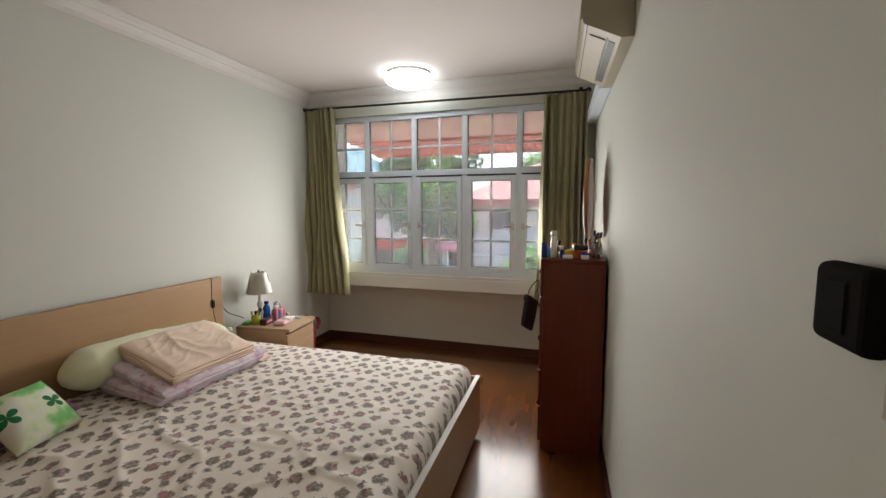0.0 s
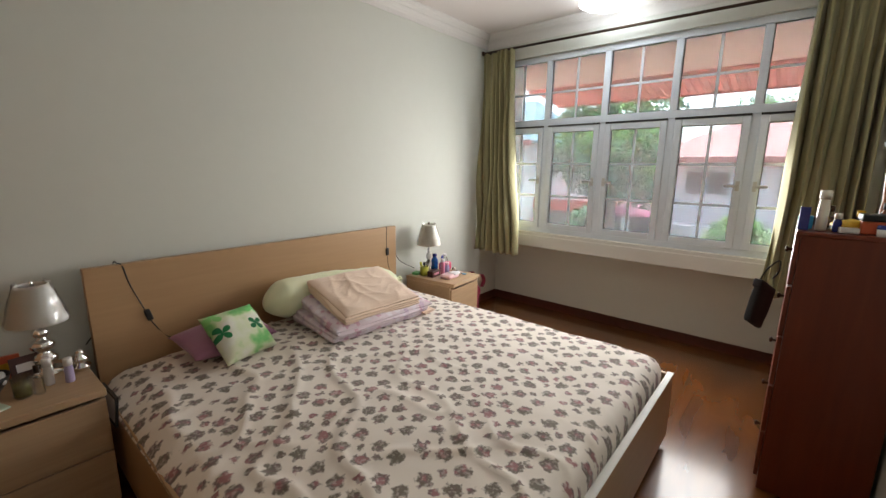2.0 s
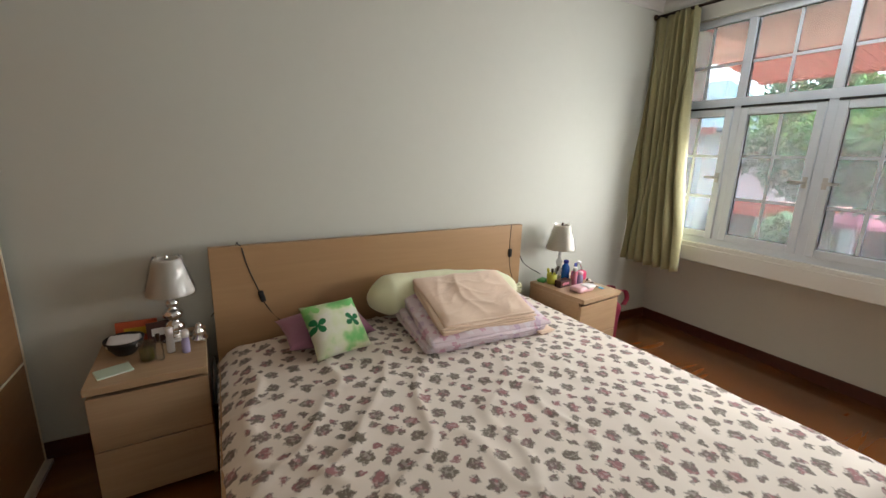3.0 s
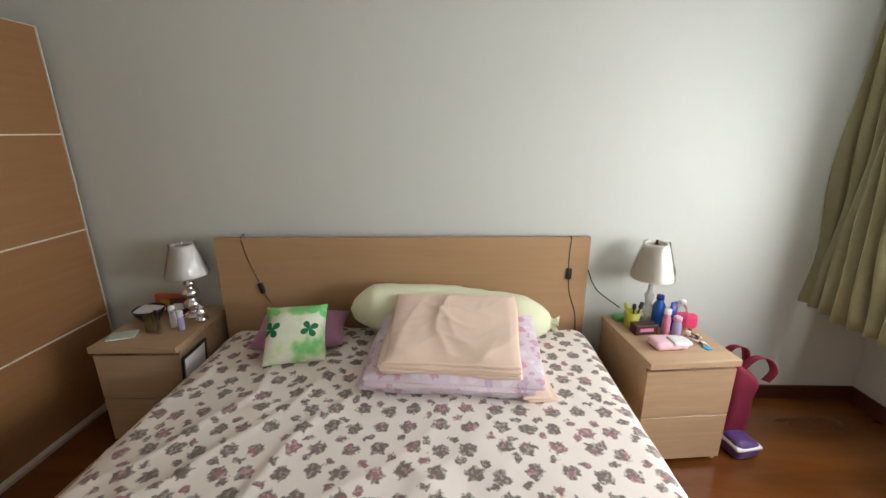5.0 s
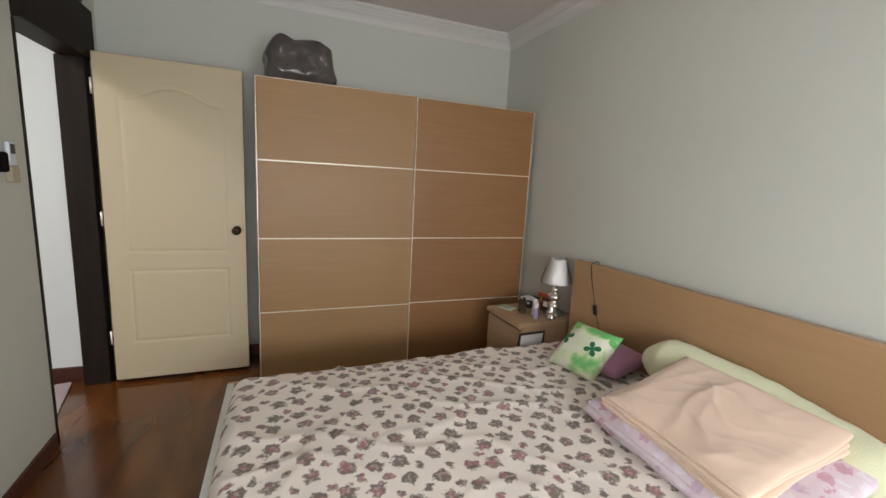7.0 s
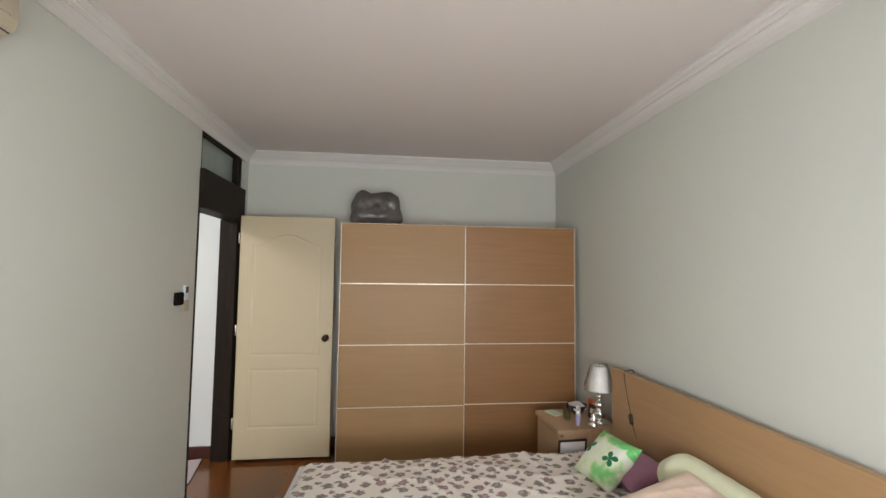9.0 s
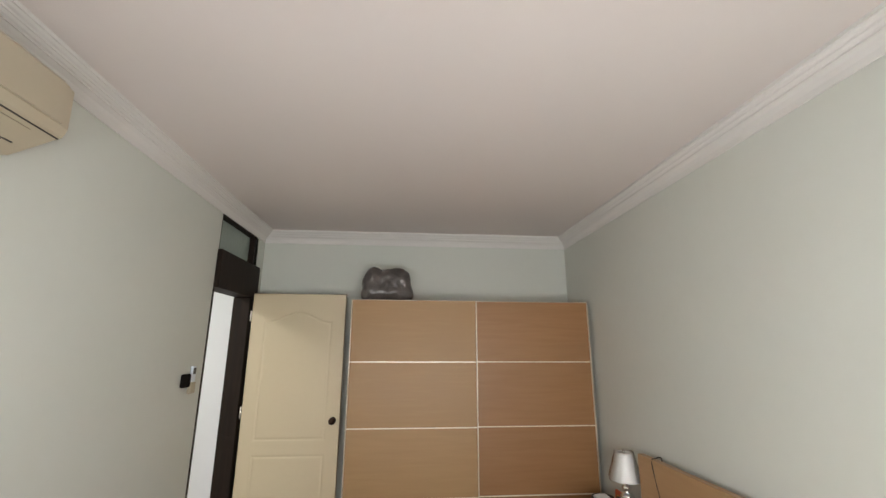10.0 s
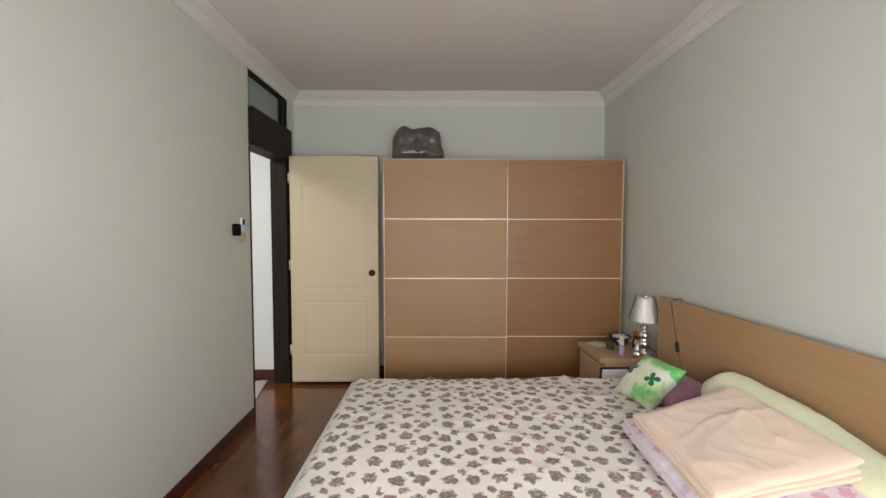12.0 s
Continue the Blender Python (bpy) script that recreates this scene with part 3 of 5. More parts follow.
def corridor():
    """The plain passage seen through the doorway."""
    PINK = mat("pink_grey_mat", (0.42, 0.34, 0.35), 0.9, vary=0.1, scale=20, bump=0.4, bump_scale=200)
    PASSAGE = mat("passage_white_paint", (0.74, 0.75, 0.76), 0.7, vary=0.03, scale=1.5)
    wall("passage_wall", (XR + T, 1.0, -0.1), (3.2, 1.11, 2.9), PASSAGE)
    wall("passage_wall_end", (3.2, 1.0, -0.1), (3.3, 3.6, 2.9))
    wall("passage_wall_side", (XR + T, 3.5, -0.1), (3.2, 3.6, 2.9))
    tagged(part("passage_floor", box((XR, 1.11, -0.1), (3.2, 3.5, 0.0)), FLOOR), kind="structure")
    wall("passage_ceiling", (XR + T, 1.0, 2.8), (3.3, 3.6, 2.9), CEILM)
    tagged(part("passage_baseboard", box((XR + T + 0.012, 1.11, 0), (3.2, 1.124, 0.10)), SKIRT), kind="structure")
    tagged(part("floor_mat", box((-0.0, 0.0, 0.0), (0.6, 0.42, 0.010), 0.004), PINK, None, "", False, (0.79, 1.14, 0.001), (0, 0, 12)), "grey-pink woven mat on the passage floor", "mat")
    # unseen fill light, added to brighten the passage
    la = bpy.data.lights.new("passage_fill", "AREA")
    la.shape, la.size, la.size_y, la.energy, la.color = "RECTANGLE", 0.8, 0.8, 2.3, (0.97, 1.0, 1.0)
    new("passage_fill", la).matrix_world = pose(2.1, 2.5, 2.78)
corridor()


# ---- wardrobe ----
def wardrobe():
    x0, x1, yf = -2.352, -0.355, 1.512
    root = thing("wardrobe", ((x0 + x1) / 2, yf, 0), "oak sliding door wardrobe with pale metal strips", "wardrobe")
    W = x1 - x0
    h, H = W / 2, 2.0
    part("carcass", boxes([((-h, -0.53, 0.0), (-h + 0.02, -0.052, H)), ((h - 0.02, -0.53, 0.0), (h, -0.052, H)), ((-h + 0.02, -0.53, H - 0.02), (h - 0.02, -0.052, H)),
                           ((-h + 0.02, -0.53, 0.03), (h - 0.02, -0.052, 0.05)), ((-h + 0.02, -0.537, 0.0), (h - 0.02, -0.53, H))], 0.001), OAK_X, root)
    part("side_strip", box((h + 0.0005, -0.052, 0.0), (h + 0.004, -0.028, H), 0.001), OAK_X, root)
    for k, (a, b, y) in enumerate(((-h, -0.018, -0.05), (-0.032, h, -0.026))):
        veneer = (OAK_RED, OAK_X)[k]
        door = part("sliding_door", boxes([((a + 0.008, y, 0.02), (b - 0.008, y + 0.016, H - 0.0))]), veneer, root, ("darker red-brown oak sliding door", "")[k])
        ph = (H - 0.02) / 4
        for r in range(4):
            z0 = 0.02 + r * ph
            part("panel", box((a + 0.009, y + 0.0165, z0 + 0.006), (b - 0.009, y + 0.020, z0 + ph - 0.006), 0.001), veneer, door)
        for lo, hi in (((a, y, 0.02), (a + 0.006, y + 0.024, H)), ((b - 0.006, y, 0.02), (b, y + 0.024, H))):
            part("edge_strip", box(lo, hi, 0.001), STRIP, door, "pale metal strip")
        for r in range(5):
            z0 = 0.02 + r * ph
            part("strip", box((a + 0.008, y + 0.0165, max(0.02, z0 - 0.0038)), (b - 0.008, y + 0.023, min(H, z0 + 0.0038)), 0.001), STRIP, door, "pale metal strip")
    part("rail", boxes([((-h, -0.052, 0.0), (h, -0.004, 0.018))]), SILVER, root)
wardrobe()


# ---- bed ----
def bed():
    yc = (BED_Y0 + BED_Y1) / 2
    root = thing("bed", (-1.2, yc, 0), "oak double bed made with flowered sheet", "bed")
    hy = (BED_Y1 - BED_Y0) / 2
    xh = -2.292 + 1.2      # headboard front
    xf = BED_X + 1.2       # outer foot
    part("headboard", box((-0.042, -0.985, 0.0), (0.0, 0.985, 0.978), 0.003, 2), OAK_Y, root, "", False, (xh - 0.014, -hy + 0.982, 0), (0, 0, 1.8))
    part("side_rail", box((xh, -hy, 0.05), (xf, -hy + 0.026, 0.405), 0.002), OAK_Y, root)
    part("side_rail", box((xh, hy - 0.026, 0.05), (xf, hy, 0.405), 0.002), OAK_Y, root)
    part("footboard", box((xf - 0.03, -hy + 0.026, 0.05), (xf, hy - 0.026, 0.405), 0.002), OAK_Y, root)
    part("edge_band", box((xf - 0.03, -hy + 0.026, 0.4051), (xf, hy - 0.001, 0.409), 0.001), LEDGE, root, "white edge band on footboard")
    for sx in (xh + 0.1, xf - 0.12):
        for sy in (-hy + 0.06, hy - 0.12):
            part("leg", box((sx, sy, 0.0), (sx + 0.06, sy + 0.06, 0.05)), OAK_Y, root)
    L, Wd, Hh = xf - 0.036 - xh, 1.935, 0.27
    def warp(v):
        q = v.copy()
        if v.z > 0.02:
            q.z += wave(v, 2.2, 0.011, 3) + wave(v, 7, 0.005, 9)
            d = abs(math.sin((v.x * 1.5 + v.y * 2.6 + wave(v, 3, 0.8, 5)) * 4.0))
            near = min(1.0, max(0.0, 0.75 - v.y * 0.8 - v.x * 0.25))
            q.z += 0.013 * near * (1 - d) ** 5
            e = abs(math.sin((v.y * 1.2 - v.x * 2.2 + wave(v, 2.5, 1.0, 11)) * 3.1))
            q.z += 0.009 * near * (1 - e) ** 6
            q.z -= 0.045 * max(0.0, (-v.y - 0.3) / 0.65) ** 1.5
        else:
            q.x += wave(v, 9, 0.006, 2)
            q.y += wave(v, 9, 0.008, 7)
        if v.y < -0.85 and v.x < 0.5:
            q.y -= 0.040 * max(0.0, 1 - abs(v.z - 0.065) / 0.055) * min(1.0, (0.5 - v.x) * 2)
        return q
    me = soft_box((L, Wd, Hh), 0.085, (130, 120, 12), warp)
    m = part("mattress", me, SHEET, root, "flower printed fitted sheet over mattress", True, (xh + L / 2 + 0.004, 0.006, 0.234 + Hh / 2), (0, 0, 0.6))
bed()
TOP = 0.512


def cushion(name, w, d, h, loc, rot, material, label, category="cushion", seed=0):
    nu, nv = 28, 28
    verts, faces = [], []
    def bulge(u, v):
        return h / 2 * max(0.0, (1 - abs(u) ** 3.0)) ** 0.55 * max(0.0, (1 - abs(v) ** 3.0)) ** 0.55
    idx = {}
    for side in (1, -1):
        for i in range(nu + 1):
            for j in range(nv + 1):
                u, v = 2 * i / nu - 1, 2 * j / nv - 1
                rim = i in (0, nu) or j in (0, nv)
                if rim and side == -1:
                    idx[(side, i, j)] = idx[(1, i, j)]
                    continue
                pin = 1 - 0.07 * (1 - abs(u) ** 2) * abs(v) ** 4 - 0.0
                pin2 = 1 - 0.07 * (1 - abs(v) ** 2) * abs(u) ** 4
                p = Vector((u * w / 2 * pin2, v * d / 2 * pin, side * bulge(u, v)))
                p.z += wave(p, 14, 0.006 if not rim else 0.003, seed)
                idx[(side, i, j)] = len(verts)
                verts.append(p)
    for side in (1, -1):
        for i in range(nu):
            for j in range(nv):
                f = (idx[(side, i, j)], idx[(side, i + 1, j)], idx[(side, i + 1, j + 1)], idx[(side, i, j + 1)])
                faces.append(f if side > 0 else f[::-1])
    me = bpy.data.meshes.new(name)
    me.from_pydata(verts, [], faces)
    return tagged(part(name, me, material, None, label, True, loc, rot), label, category)


def bolster():
    """Long pale bolster with its ends drawn in to a ruffle, sagging at one end."""
    root = thing("bolster", (-2.13, 3.45, TOP + 0.016), "pale lime cotton bolster lying against the headboard", "bolster")
    path = bend([(0.0, -0.49, 0.128), (-0.03, -0.27, 0.133), (-0.03, 0.0, 0.122), (0.0, 0.27, 0.106), (0.055, 0.50, 0.086)], 12)
    n = len(path)
    r = []
    for i in range(n):
        s = i / (n - 1)
        e = min(s, 1 - s)
        r.append((0.002 if s < 0.5 else 0.022) + (0.118 if s < 0.5 else 0.098) * min(1, (max(e, 0) / 0.15)) ** 0.5 * (1.0 - 0.17 * s ** 1.6) + 0.0012 * math.sin(i * 1.3))
    bm = tube(path, r, 32)
    bm.normal_update()
    for v in bm.verts:
        v.co += v.normal * (wave(v.co, 4, 0.010, 4) + wave(v.co, 14, 0.0025, 7))
    part("cover", bm, LIME, root, "", True)
    for end, nxt in ((path[-1], path[-3]),):
        d = (end - nxt).normalized()
        a = d.cross(Vector((0, 0, 1))).normalized()
        b = d.cross(a)
        bm = bmesh.new()
        rings = []
        for k, (rr, off) in enumerate(((0.030, -0.01), (0.020, 0.002), (0.028, 0.014), (0.036, 0.026))):
            rings.append([bm.verts.new(end + d * (off + (0.008 * math.sin(q * 2.1) if k > 1 else 0)) + (a * math.cos(2 * math.pi * q / 36) + b * math.sin(2 * math.pi * q / 36)) * rr * (1 + 0.22 * math.sin(q * math.pi / 2) * (k > 0))) for q in range(36)])
        for p, q in zip(rings, rings[1:]):
            for m in range(36):
                bm.faces.new((p[m], p[(m + 1) % 36], q[(m + 1) % 36], q[m]))
        o = part("ruffle", bm, LIME, root, "gathered ruffle at the bolster's end", True)
        sol = o.modifiers.new("thick", "SOLIDIFY")
        sol.thickness = 0.002
bolster()


def folded(name, size, layers, loc, rz, low, high, material, label, seed, category="blanket", ragged=0.012):
    """A folded cloth: soft layers between two slopes. low and high are the heights at the front and the back edge."""
    root = thing(name, loc, label, category, rot=(0, 0, rz))
    w, d = size
    rnd = random.Random(seed)
    for k in range(layers):
        t = 0.02
        dx, dy, ex, ey = (rnd.uniform(-ragged, ragged) for _ in range(4))
        def warp(v, k=k, dx=dx, dy=dy):
            q = v.copy()
            f = min(1.0, max(0.0, 0.5 - v.x / w))
            lo, hi = low[0] + (low[1] - low[0]) * f, high[0] + (high[1] - high[0]) * f
            u = (k + (v.z + t / 2) / t) / layers
            q.z = lo + (hi - lo) * u + wave(Vector((v.x, v.y, 0)), 5, 0.010, seed) * u + wave(Vector((v.x, v.y, k)), 11, 0.003, seed + k)
            q.x += dx + wave(Vector((v.x, v.y, k * 3.0)), 4, 0.016, seed + k)
            q.y += dy + wave(Vector((v.x, v.y, k * 5.0)), 4, 0.020, seed + 2 * k)
            edge = max(abs(v.x) / w, abs(v.y) / d) * 2
            q.z -= 0.010 * max(0.0, edge - 0.85) / 0.15 * (hi > low[0] + 0.06) * u
            if k == layers - 1 and v.z > 0:
                e = max(0, 1 - (abs(v.x) / w * 2) ** 4) * max(0, 1 - (abs(v.y) / d * 2) ** 4)
                a = abs(math.sin((v.x * 0.5 + v.y) * 13 + wave(v, 4, 2.5, seed)))
                b = abs(math.sin((v.x - v.y * 0.7) * 11 + wave(v, 5, 2.5, seed + 5)))
                c = abs(math.sin((v.x * 1.2 + v.y * 0.35) * 31 + wave(v, 6, 4.0, seed + 9)))
                q.z += (0.007 * (1 - a) ** 2 + 0.006 * (1 - b) ** 2 + 0.004 * (1 - c) ** 3) * e
            return q
        me = soft_box((w + ex, d + ey, t), t * 0.5, (60, 64, 6), warp)
        part("layer", me, material, root, "", True)
    return root


def nightstand(x, y, rz):
    root = thing("nightstand", (x, y, 0), "light oak nightstand with two drawers against wall", "nightstand", "nightstands beside the bed", (0, 0, rz))
    part("body", boxes([((-0.24, -0.203, 0.0), (0.2, -0.187, 0.52)), ((-0.24, 0.187, 0.0), (0.2, 0.205, 0.52)), ((-0.24, -0.187, 0.0), (-0.232, 0.187, 0.52)), ((-0.232, -0.187, 0.02), (0.2, 0.187, 0.036)), ((-0.2, -0.187, 0.3), (0.17, 0.187, 0.306))], 0.001), OAK_D, root)
    part("top", box((-0.24, -0.207, 0.522), (0.24, 0.207, 0.552), 0.002), OAK_D, root)
    for z0, z1 in ((0.03, 0.262), (0.268, 0.50)):
        part("drawer", box((0.202, -0.205, z0), (0.222, 0.205, z1), 0.002), OAK_D, root)
    return root
nightstand(-2.085, 4.50, 6)
nightstand(-2.14, 1.972, 2)


# ---- tall cabinet beside the window ----
def cabinet():
    x0, x1, y0, y1, H = 0.135, 0.505, 4.143, 4.74, 1.21
    root = thing("chest_of_drawers", ((x0 + x1) / 2, (y0 + y1) / 2, 0), "tall red-brown chest of drawers against wall", "chest of drawers")
    hx, hy = (x1 - x0) / 2, (y1 - y0) / 2
    part("body", box((-hx + 0.018, -hy, 0.0), (hx, hy, H - 0.018), 0.002), CHERRY, root)
    part("top", box((-hx, -hy - 0.004, H - 0.018), (hx, hy + 0.004, H), 0.003), CHERRY, root)
    for k in range(5):
        z0 = 0.06 + k * 0.23
        d = part("drawer", box((-hx, -hy + 0.004, z0), (-hx + 0.016, hy - 0.004, z0 + 0.222), 0.002), CHERRY, root)
        part("knob", lathe([(0.006, 0), (0.006, 0.012), (0.014, 0.018), (0.014, 0.024), (0.004, 0.028)], 12), BRONZE, d, "", True, (-hx, 0, z0 + 0.11), (0, -90, 0))
cabinet()


# ---- curtains ----
def curtain_mesh(x0, x1, xb0, xb1, y, z1, z0, folds, seed, depth=0.05, lean=0.0):
    n, mrows = folds * 14, 40
    verts, faces = [], []
    rnd = random.Random(seed)
    ph = [rnd.uniform(-0.6, 0.6) for _ in range(folds + 2)]
    for j in range(mrows + 1):
        s = j / mrows
        z = z1 + (z0 - z1) * s
        for i in range(n + 1):
            u = i / n
            a0 = x0 + (xb0 - x0) * s ** 1.3
            a1 = x1 + (xb1 - x1) * s ** 1.3
            k = u * folds
            p = ph[int(min(k, folds))]
            k += 0.28 * math.sin(4.3 * u + seed) + 0.16 * s * math.sin(7 * u + 2.6 * s + seed) + 0.10 * math.sin(11 * u + 5 * s)
            amp = depth * (0.45 + 0.55 * min(1, s * 2.5)) * (0.75 + 0.45 * math.sin(5 * u + seed + 1.5 * s))
            yy = y - lean * s ** 1.5 + amp * math.sin(2 * math.pi * k + p * 0.8 + 0.9 * math.sin(s * 2 + seed)) + 0.012 * math.sin(9 * s + 7 * u) + 0.010 * math.sin(17 * s + 2.1 * k) * s
            xx = a0 + (a1 - a0) * u + 0.014 * math.sin(4 * math.pi * k + p) * s
            verts.append((xx, yy, z + 0.006 * math.sin(2 * math.pi * k)))
    k = n + 1
    for j in range(mrows):
        for i in range(n):
            faces.append((j * k + i, j * k + i + 1, (j + 1) * k + i + 1, (j + 1) * k + i))
    me = bpy.data.meshes.new("curtain")
    me.from_pydata(verts, [], faces)
    return me


def curtains():
    rod = thing("curtain_rod", (0, 5.405, 2.54), "dark metal curtain rod over the window", "curtain rod")
    part("rod", tube([(-2.365, 0, 0.0), (0.40, 0, -0.03)], 0.011, 12), BRONZE, rod, "", True)
    part("finial", lathe([(0.011, 0), (0.02, 0.01), (0.024, 0.025), (0.015, 0.04), (0.004, 0.045)], 14), BRONZE, rod, "", True, (0.40, 0, -0.03), (0, 90, 0))
    part("finial", lathe([(0.011, 0), (0.02, 0.01), (0.024, 0.018), (0.004, 0.026)], 14), BRONZE, rod, "", True, (-2.365, 0, 0), (0, -90, 0))
    for x in (-2.3, 0.36):
        part("bracket", boxes([((x - 0.008, 0.0, -0.02), (x + 0.008, 0.075, -0.012)), ((x - 0.015, 0.072, -0.04), (x + 0.015, 0.08, 0.02))], 0.002), BRONZE, rod)
    for name, args, lab in (("curtain", (-2.375, -2.04, -2.37, -1.87, 5.40, 2.54, 0.62, 6, 3, 0.06, 0.04), "olive green curtain drawn aside, hanging full"),
                            ("curtain", (0.06, 0.43, 0.0, 0.44, 5.40, 2.50, 0.62, 7, 8, 0.075), "olive green curtain drawn aside behind the chest")):
        o = part(name, curtain_mesh(*args), CURTAIN, None, "", True)
        sol = o.modifiers.new("thick", "SOLIDIFY")
        sol.thickness = 0.002
        tagged(o, lab, "curtain", "curtains at the window")
curtains()


# ---- air conditioner and trunking ----
def aircon():
    root = thing("air_conditioner", (wall_x(3.75), 3.75, 2.23), "aged white wall-mounted air conditioner", "air conditioner", rot=(0, 0, LEAN_R))
    pr = [(0.0, 0.0), (-0.05, 0.0), (-0.20, 0.072), (-0.211, 0.10), (-0.205, 0.24), (-0.165, 0.285), (0.0, 0.29)]
    part("casing", prism([(x - 0.002, z) for x, z in pr], "y", -0.17, 0.57), CREAMPLASTIC, root)
    part("front_panel", prism([(-0.2135, 0.105), (-0.2075, 0.245), (-0.213, 0.245), (-0.219, 0.105)], "y", -0.14, 0.54), CREAMPLASTIC, root)

    def strip(name, f0, f1, thick, y0, y1, material, label=""):
        """A band on the sloping underside, from f0 to f1 of its width."""
        p0, p1 = [(-0.052 - 0.15 * f, 0.072 * f) for f in (f0, f1)]
        q0, q1 = [(x - 0.433 * thick, z - 0.90 * thick) for x, z in (p0, p1)]
        part(name, prism([p0, p1, q1, q0], "y", y0, y1), material, root, label)
    strip("outlet", 0.10, 0.30, 0.002, -0.09, 0.49, BLACK, "dark air outlet slot")
    strip("louvre", 0.36, 0.80, 0.005, -0.09, 0.49, CREAMPLASTIC)
    strip("seam", 0.315, 0.345, 0.002, -0.12, 0.52, BLACK, "dark seam along the louvre")
    strip("seam", 0.90, 0.93, 0.0015, -0.17, 0.57, BLACK, "thin dark seam along the casing")
    tr = part("trunking", box((-0.075, 0, 0), (-0.001, YW - 0.03 - 4.33, 0.10), 0.006), WHITE, None, "", False, (wall_x(4.33), 4.33, 2.23), (0, 0, LEAN_R))
    tagged(tr, "white pipe trunking running along the wall", "trunking")
aircon()


# ---- ceiling lamp ----
LAMP = (-1.10, 5.13)
def ceiling_lamp():
    root = thing("ceiling_lamp", (*LAMP, CEIL), "round white glowing ceiling lamp", "ceiling lamp")
    part("base", lathe([(0.195, -0.0), (0.198, -0.014), (0.195, -0.022)], 40), LEDGE, root, "", True)
    part("diffuser", lathe([(0.195, -0.022), (0.203, -0.040), (0.20, -0.075), (0.17, -0.092), (0.08, -0.098)], 40), glow("lamp_diffuser", (0.80, 0.91, 1.0), 0.72), root, "glowing white lamp diffuser", True)
ceiling_lamp()


# ---- bedding and cushions ----
folded("folded_sheet", (0.47, 0.70), 5, (-1.868, 3.475, TOP - 0.004), -3, (0.0, 0.0), (0.080, 0.190), LILAC, "lilac patterned sheet folded under beige blanket", 3, "bed sheet", 0.022)
folded("folded_blanket", (0.42, 0.555), 4, (-1.857, 3.472, TOP - 0.004), -3, (0.078, 0.193), (0.135, 0.268), BEIGE, "beige fleece blanket folded on top of sheet", 8, "blanket", 0.006)
folded("folded_towel", (0.16, 0.12), 2, (-1.69, 3.81, TOP - 0.004), 4, (0.0, 0.0), (0.022, 0.028), BEIGE, "peach cloth folded beneath the sheet", 14, "towel")


def clover_cloth():
    """White print with green washes and four-leafed clovers."""
    m = mat("clover_print", (0.74, 0.76, 0.66), 0.85, vary=0.04, scale=8, bump=0.25, bump_scale=260)
    t = m.node_tree
    b = t.nodes["Principled BSDF"]
    cur = b.inputs["Base Color"].links[0].from_socket
    co = t.nodes.new("ShaderNodeTexCoord")
    n = t.nodes.new("ShaderNodeTexNoise")
    n.inputs["Scale"].default_value, n.inputs["Detail"].default_value = 7, 3
    t.links.new(co.outputs["Object"], n.inputs["Vector"])
    sep = t.nodes.new("ShaderNodeSeparateXYZ")
    t.links.new(co.outputs["Object"], sep.inputs[0])

    def math_node(op, a, b_=None, c=None):
        k = t.nodes.new("ShaderNodeMath")
        k.operation = op
        for i, v in enumerate((a, b_, c)):
            if v is None:
                continue
            if isinstance(v, (int, float)):
                k.inputs[i].default_value = v
            else:
                t.links.new(v, k.inputs[i])
        return k.outputs[0]

    def layer(mask, color):
        nonlocal cur
        mx = t.nodes.new("ShaderNodeMix")
        mx.data_type = "RGBA"
        t.links.new(mask, mx.inputs["Factor"])
        t.links.new(cur, mx.inputs["A"])
        mx.inputs["B"].default_value = (*color, 1)
        cur = mx.outputs["Result"]
    for lo, hi, color, amount in ((0.40, 0.58, (0.50, 0.64, 0.22), 0.6), (0.52, 0.64, (0.10, 0.50, 0.13), 0.85)):
        mr = t.nodes.new("ShaderNodeMapRange")
        mr.inputs["From Min"].default_value, mr.inputs["From Max"].default_value, mr.inputs["To Max"].default_value = lo, hi, amount
        t.links.new(n.outputs["Fac"], mr.inputs["Value"])
        layer(mr.outputs[0], color)
    for cx, cy, r, color in ((0.07, 0.0, 0.042, (0.01, 0.16, 0.06)), (-0.10, 0.01, 0.045, (0.01, 0.20, 0.07)), (0.11, 0.11, 0.05, (0.16, 0.60, 0.18)), (-0.1, 0.12, 0.05, (0.25, 0.62, 0.2))):
        x, y = math_node("SUBTRACT", sep.outputs[0], cx), math_node("SUBTRACT", sep.outputs[1], cy)
        rad = math_node("SQRT", math_node("ADD", math_node("MULTIPLY", x, x), math_node("MULTIPLY", y, y)))
        th = math_node("MULTIPLY_ADD", math_node("ARCTAN2", y, x), 2.0, 0.5)
        leaf = math_node("POWER", math_node("ABSOLUTE", math_node("SINE", th)), 0.6)
        inside = math_node("GREATER_THAN", math_node("MULTIPLY", leaf, r), rad)
        layer(inside, color)
    t.links.new(cur, b.inputs["Base Color"])
    return m


cushion("clover_cushion", 0.285, 0.29, 0.12, (-1.955, 2.742, TOP + 0.094), (42, 0, 101), clover_cloth(), "small square cushion printed with green clovers", "cushion", 2)
cushion("mauve_cushion", 0.44, 0.28, 0.11, (-2.08, 2.72, TOP + 0.055), (10, 0, 97), MAUVE, "plum coloured cushion behind the clover cushion", "cushion", 6)


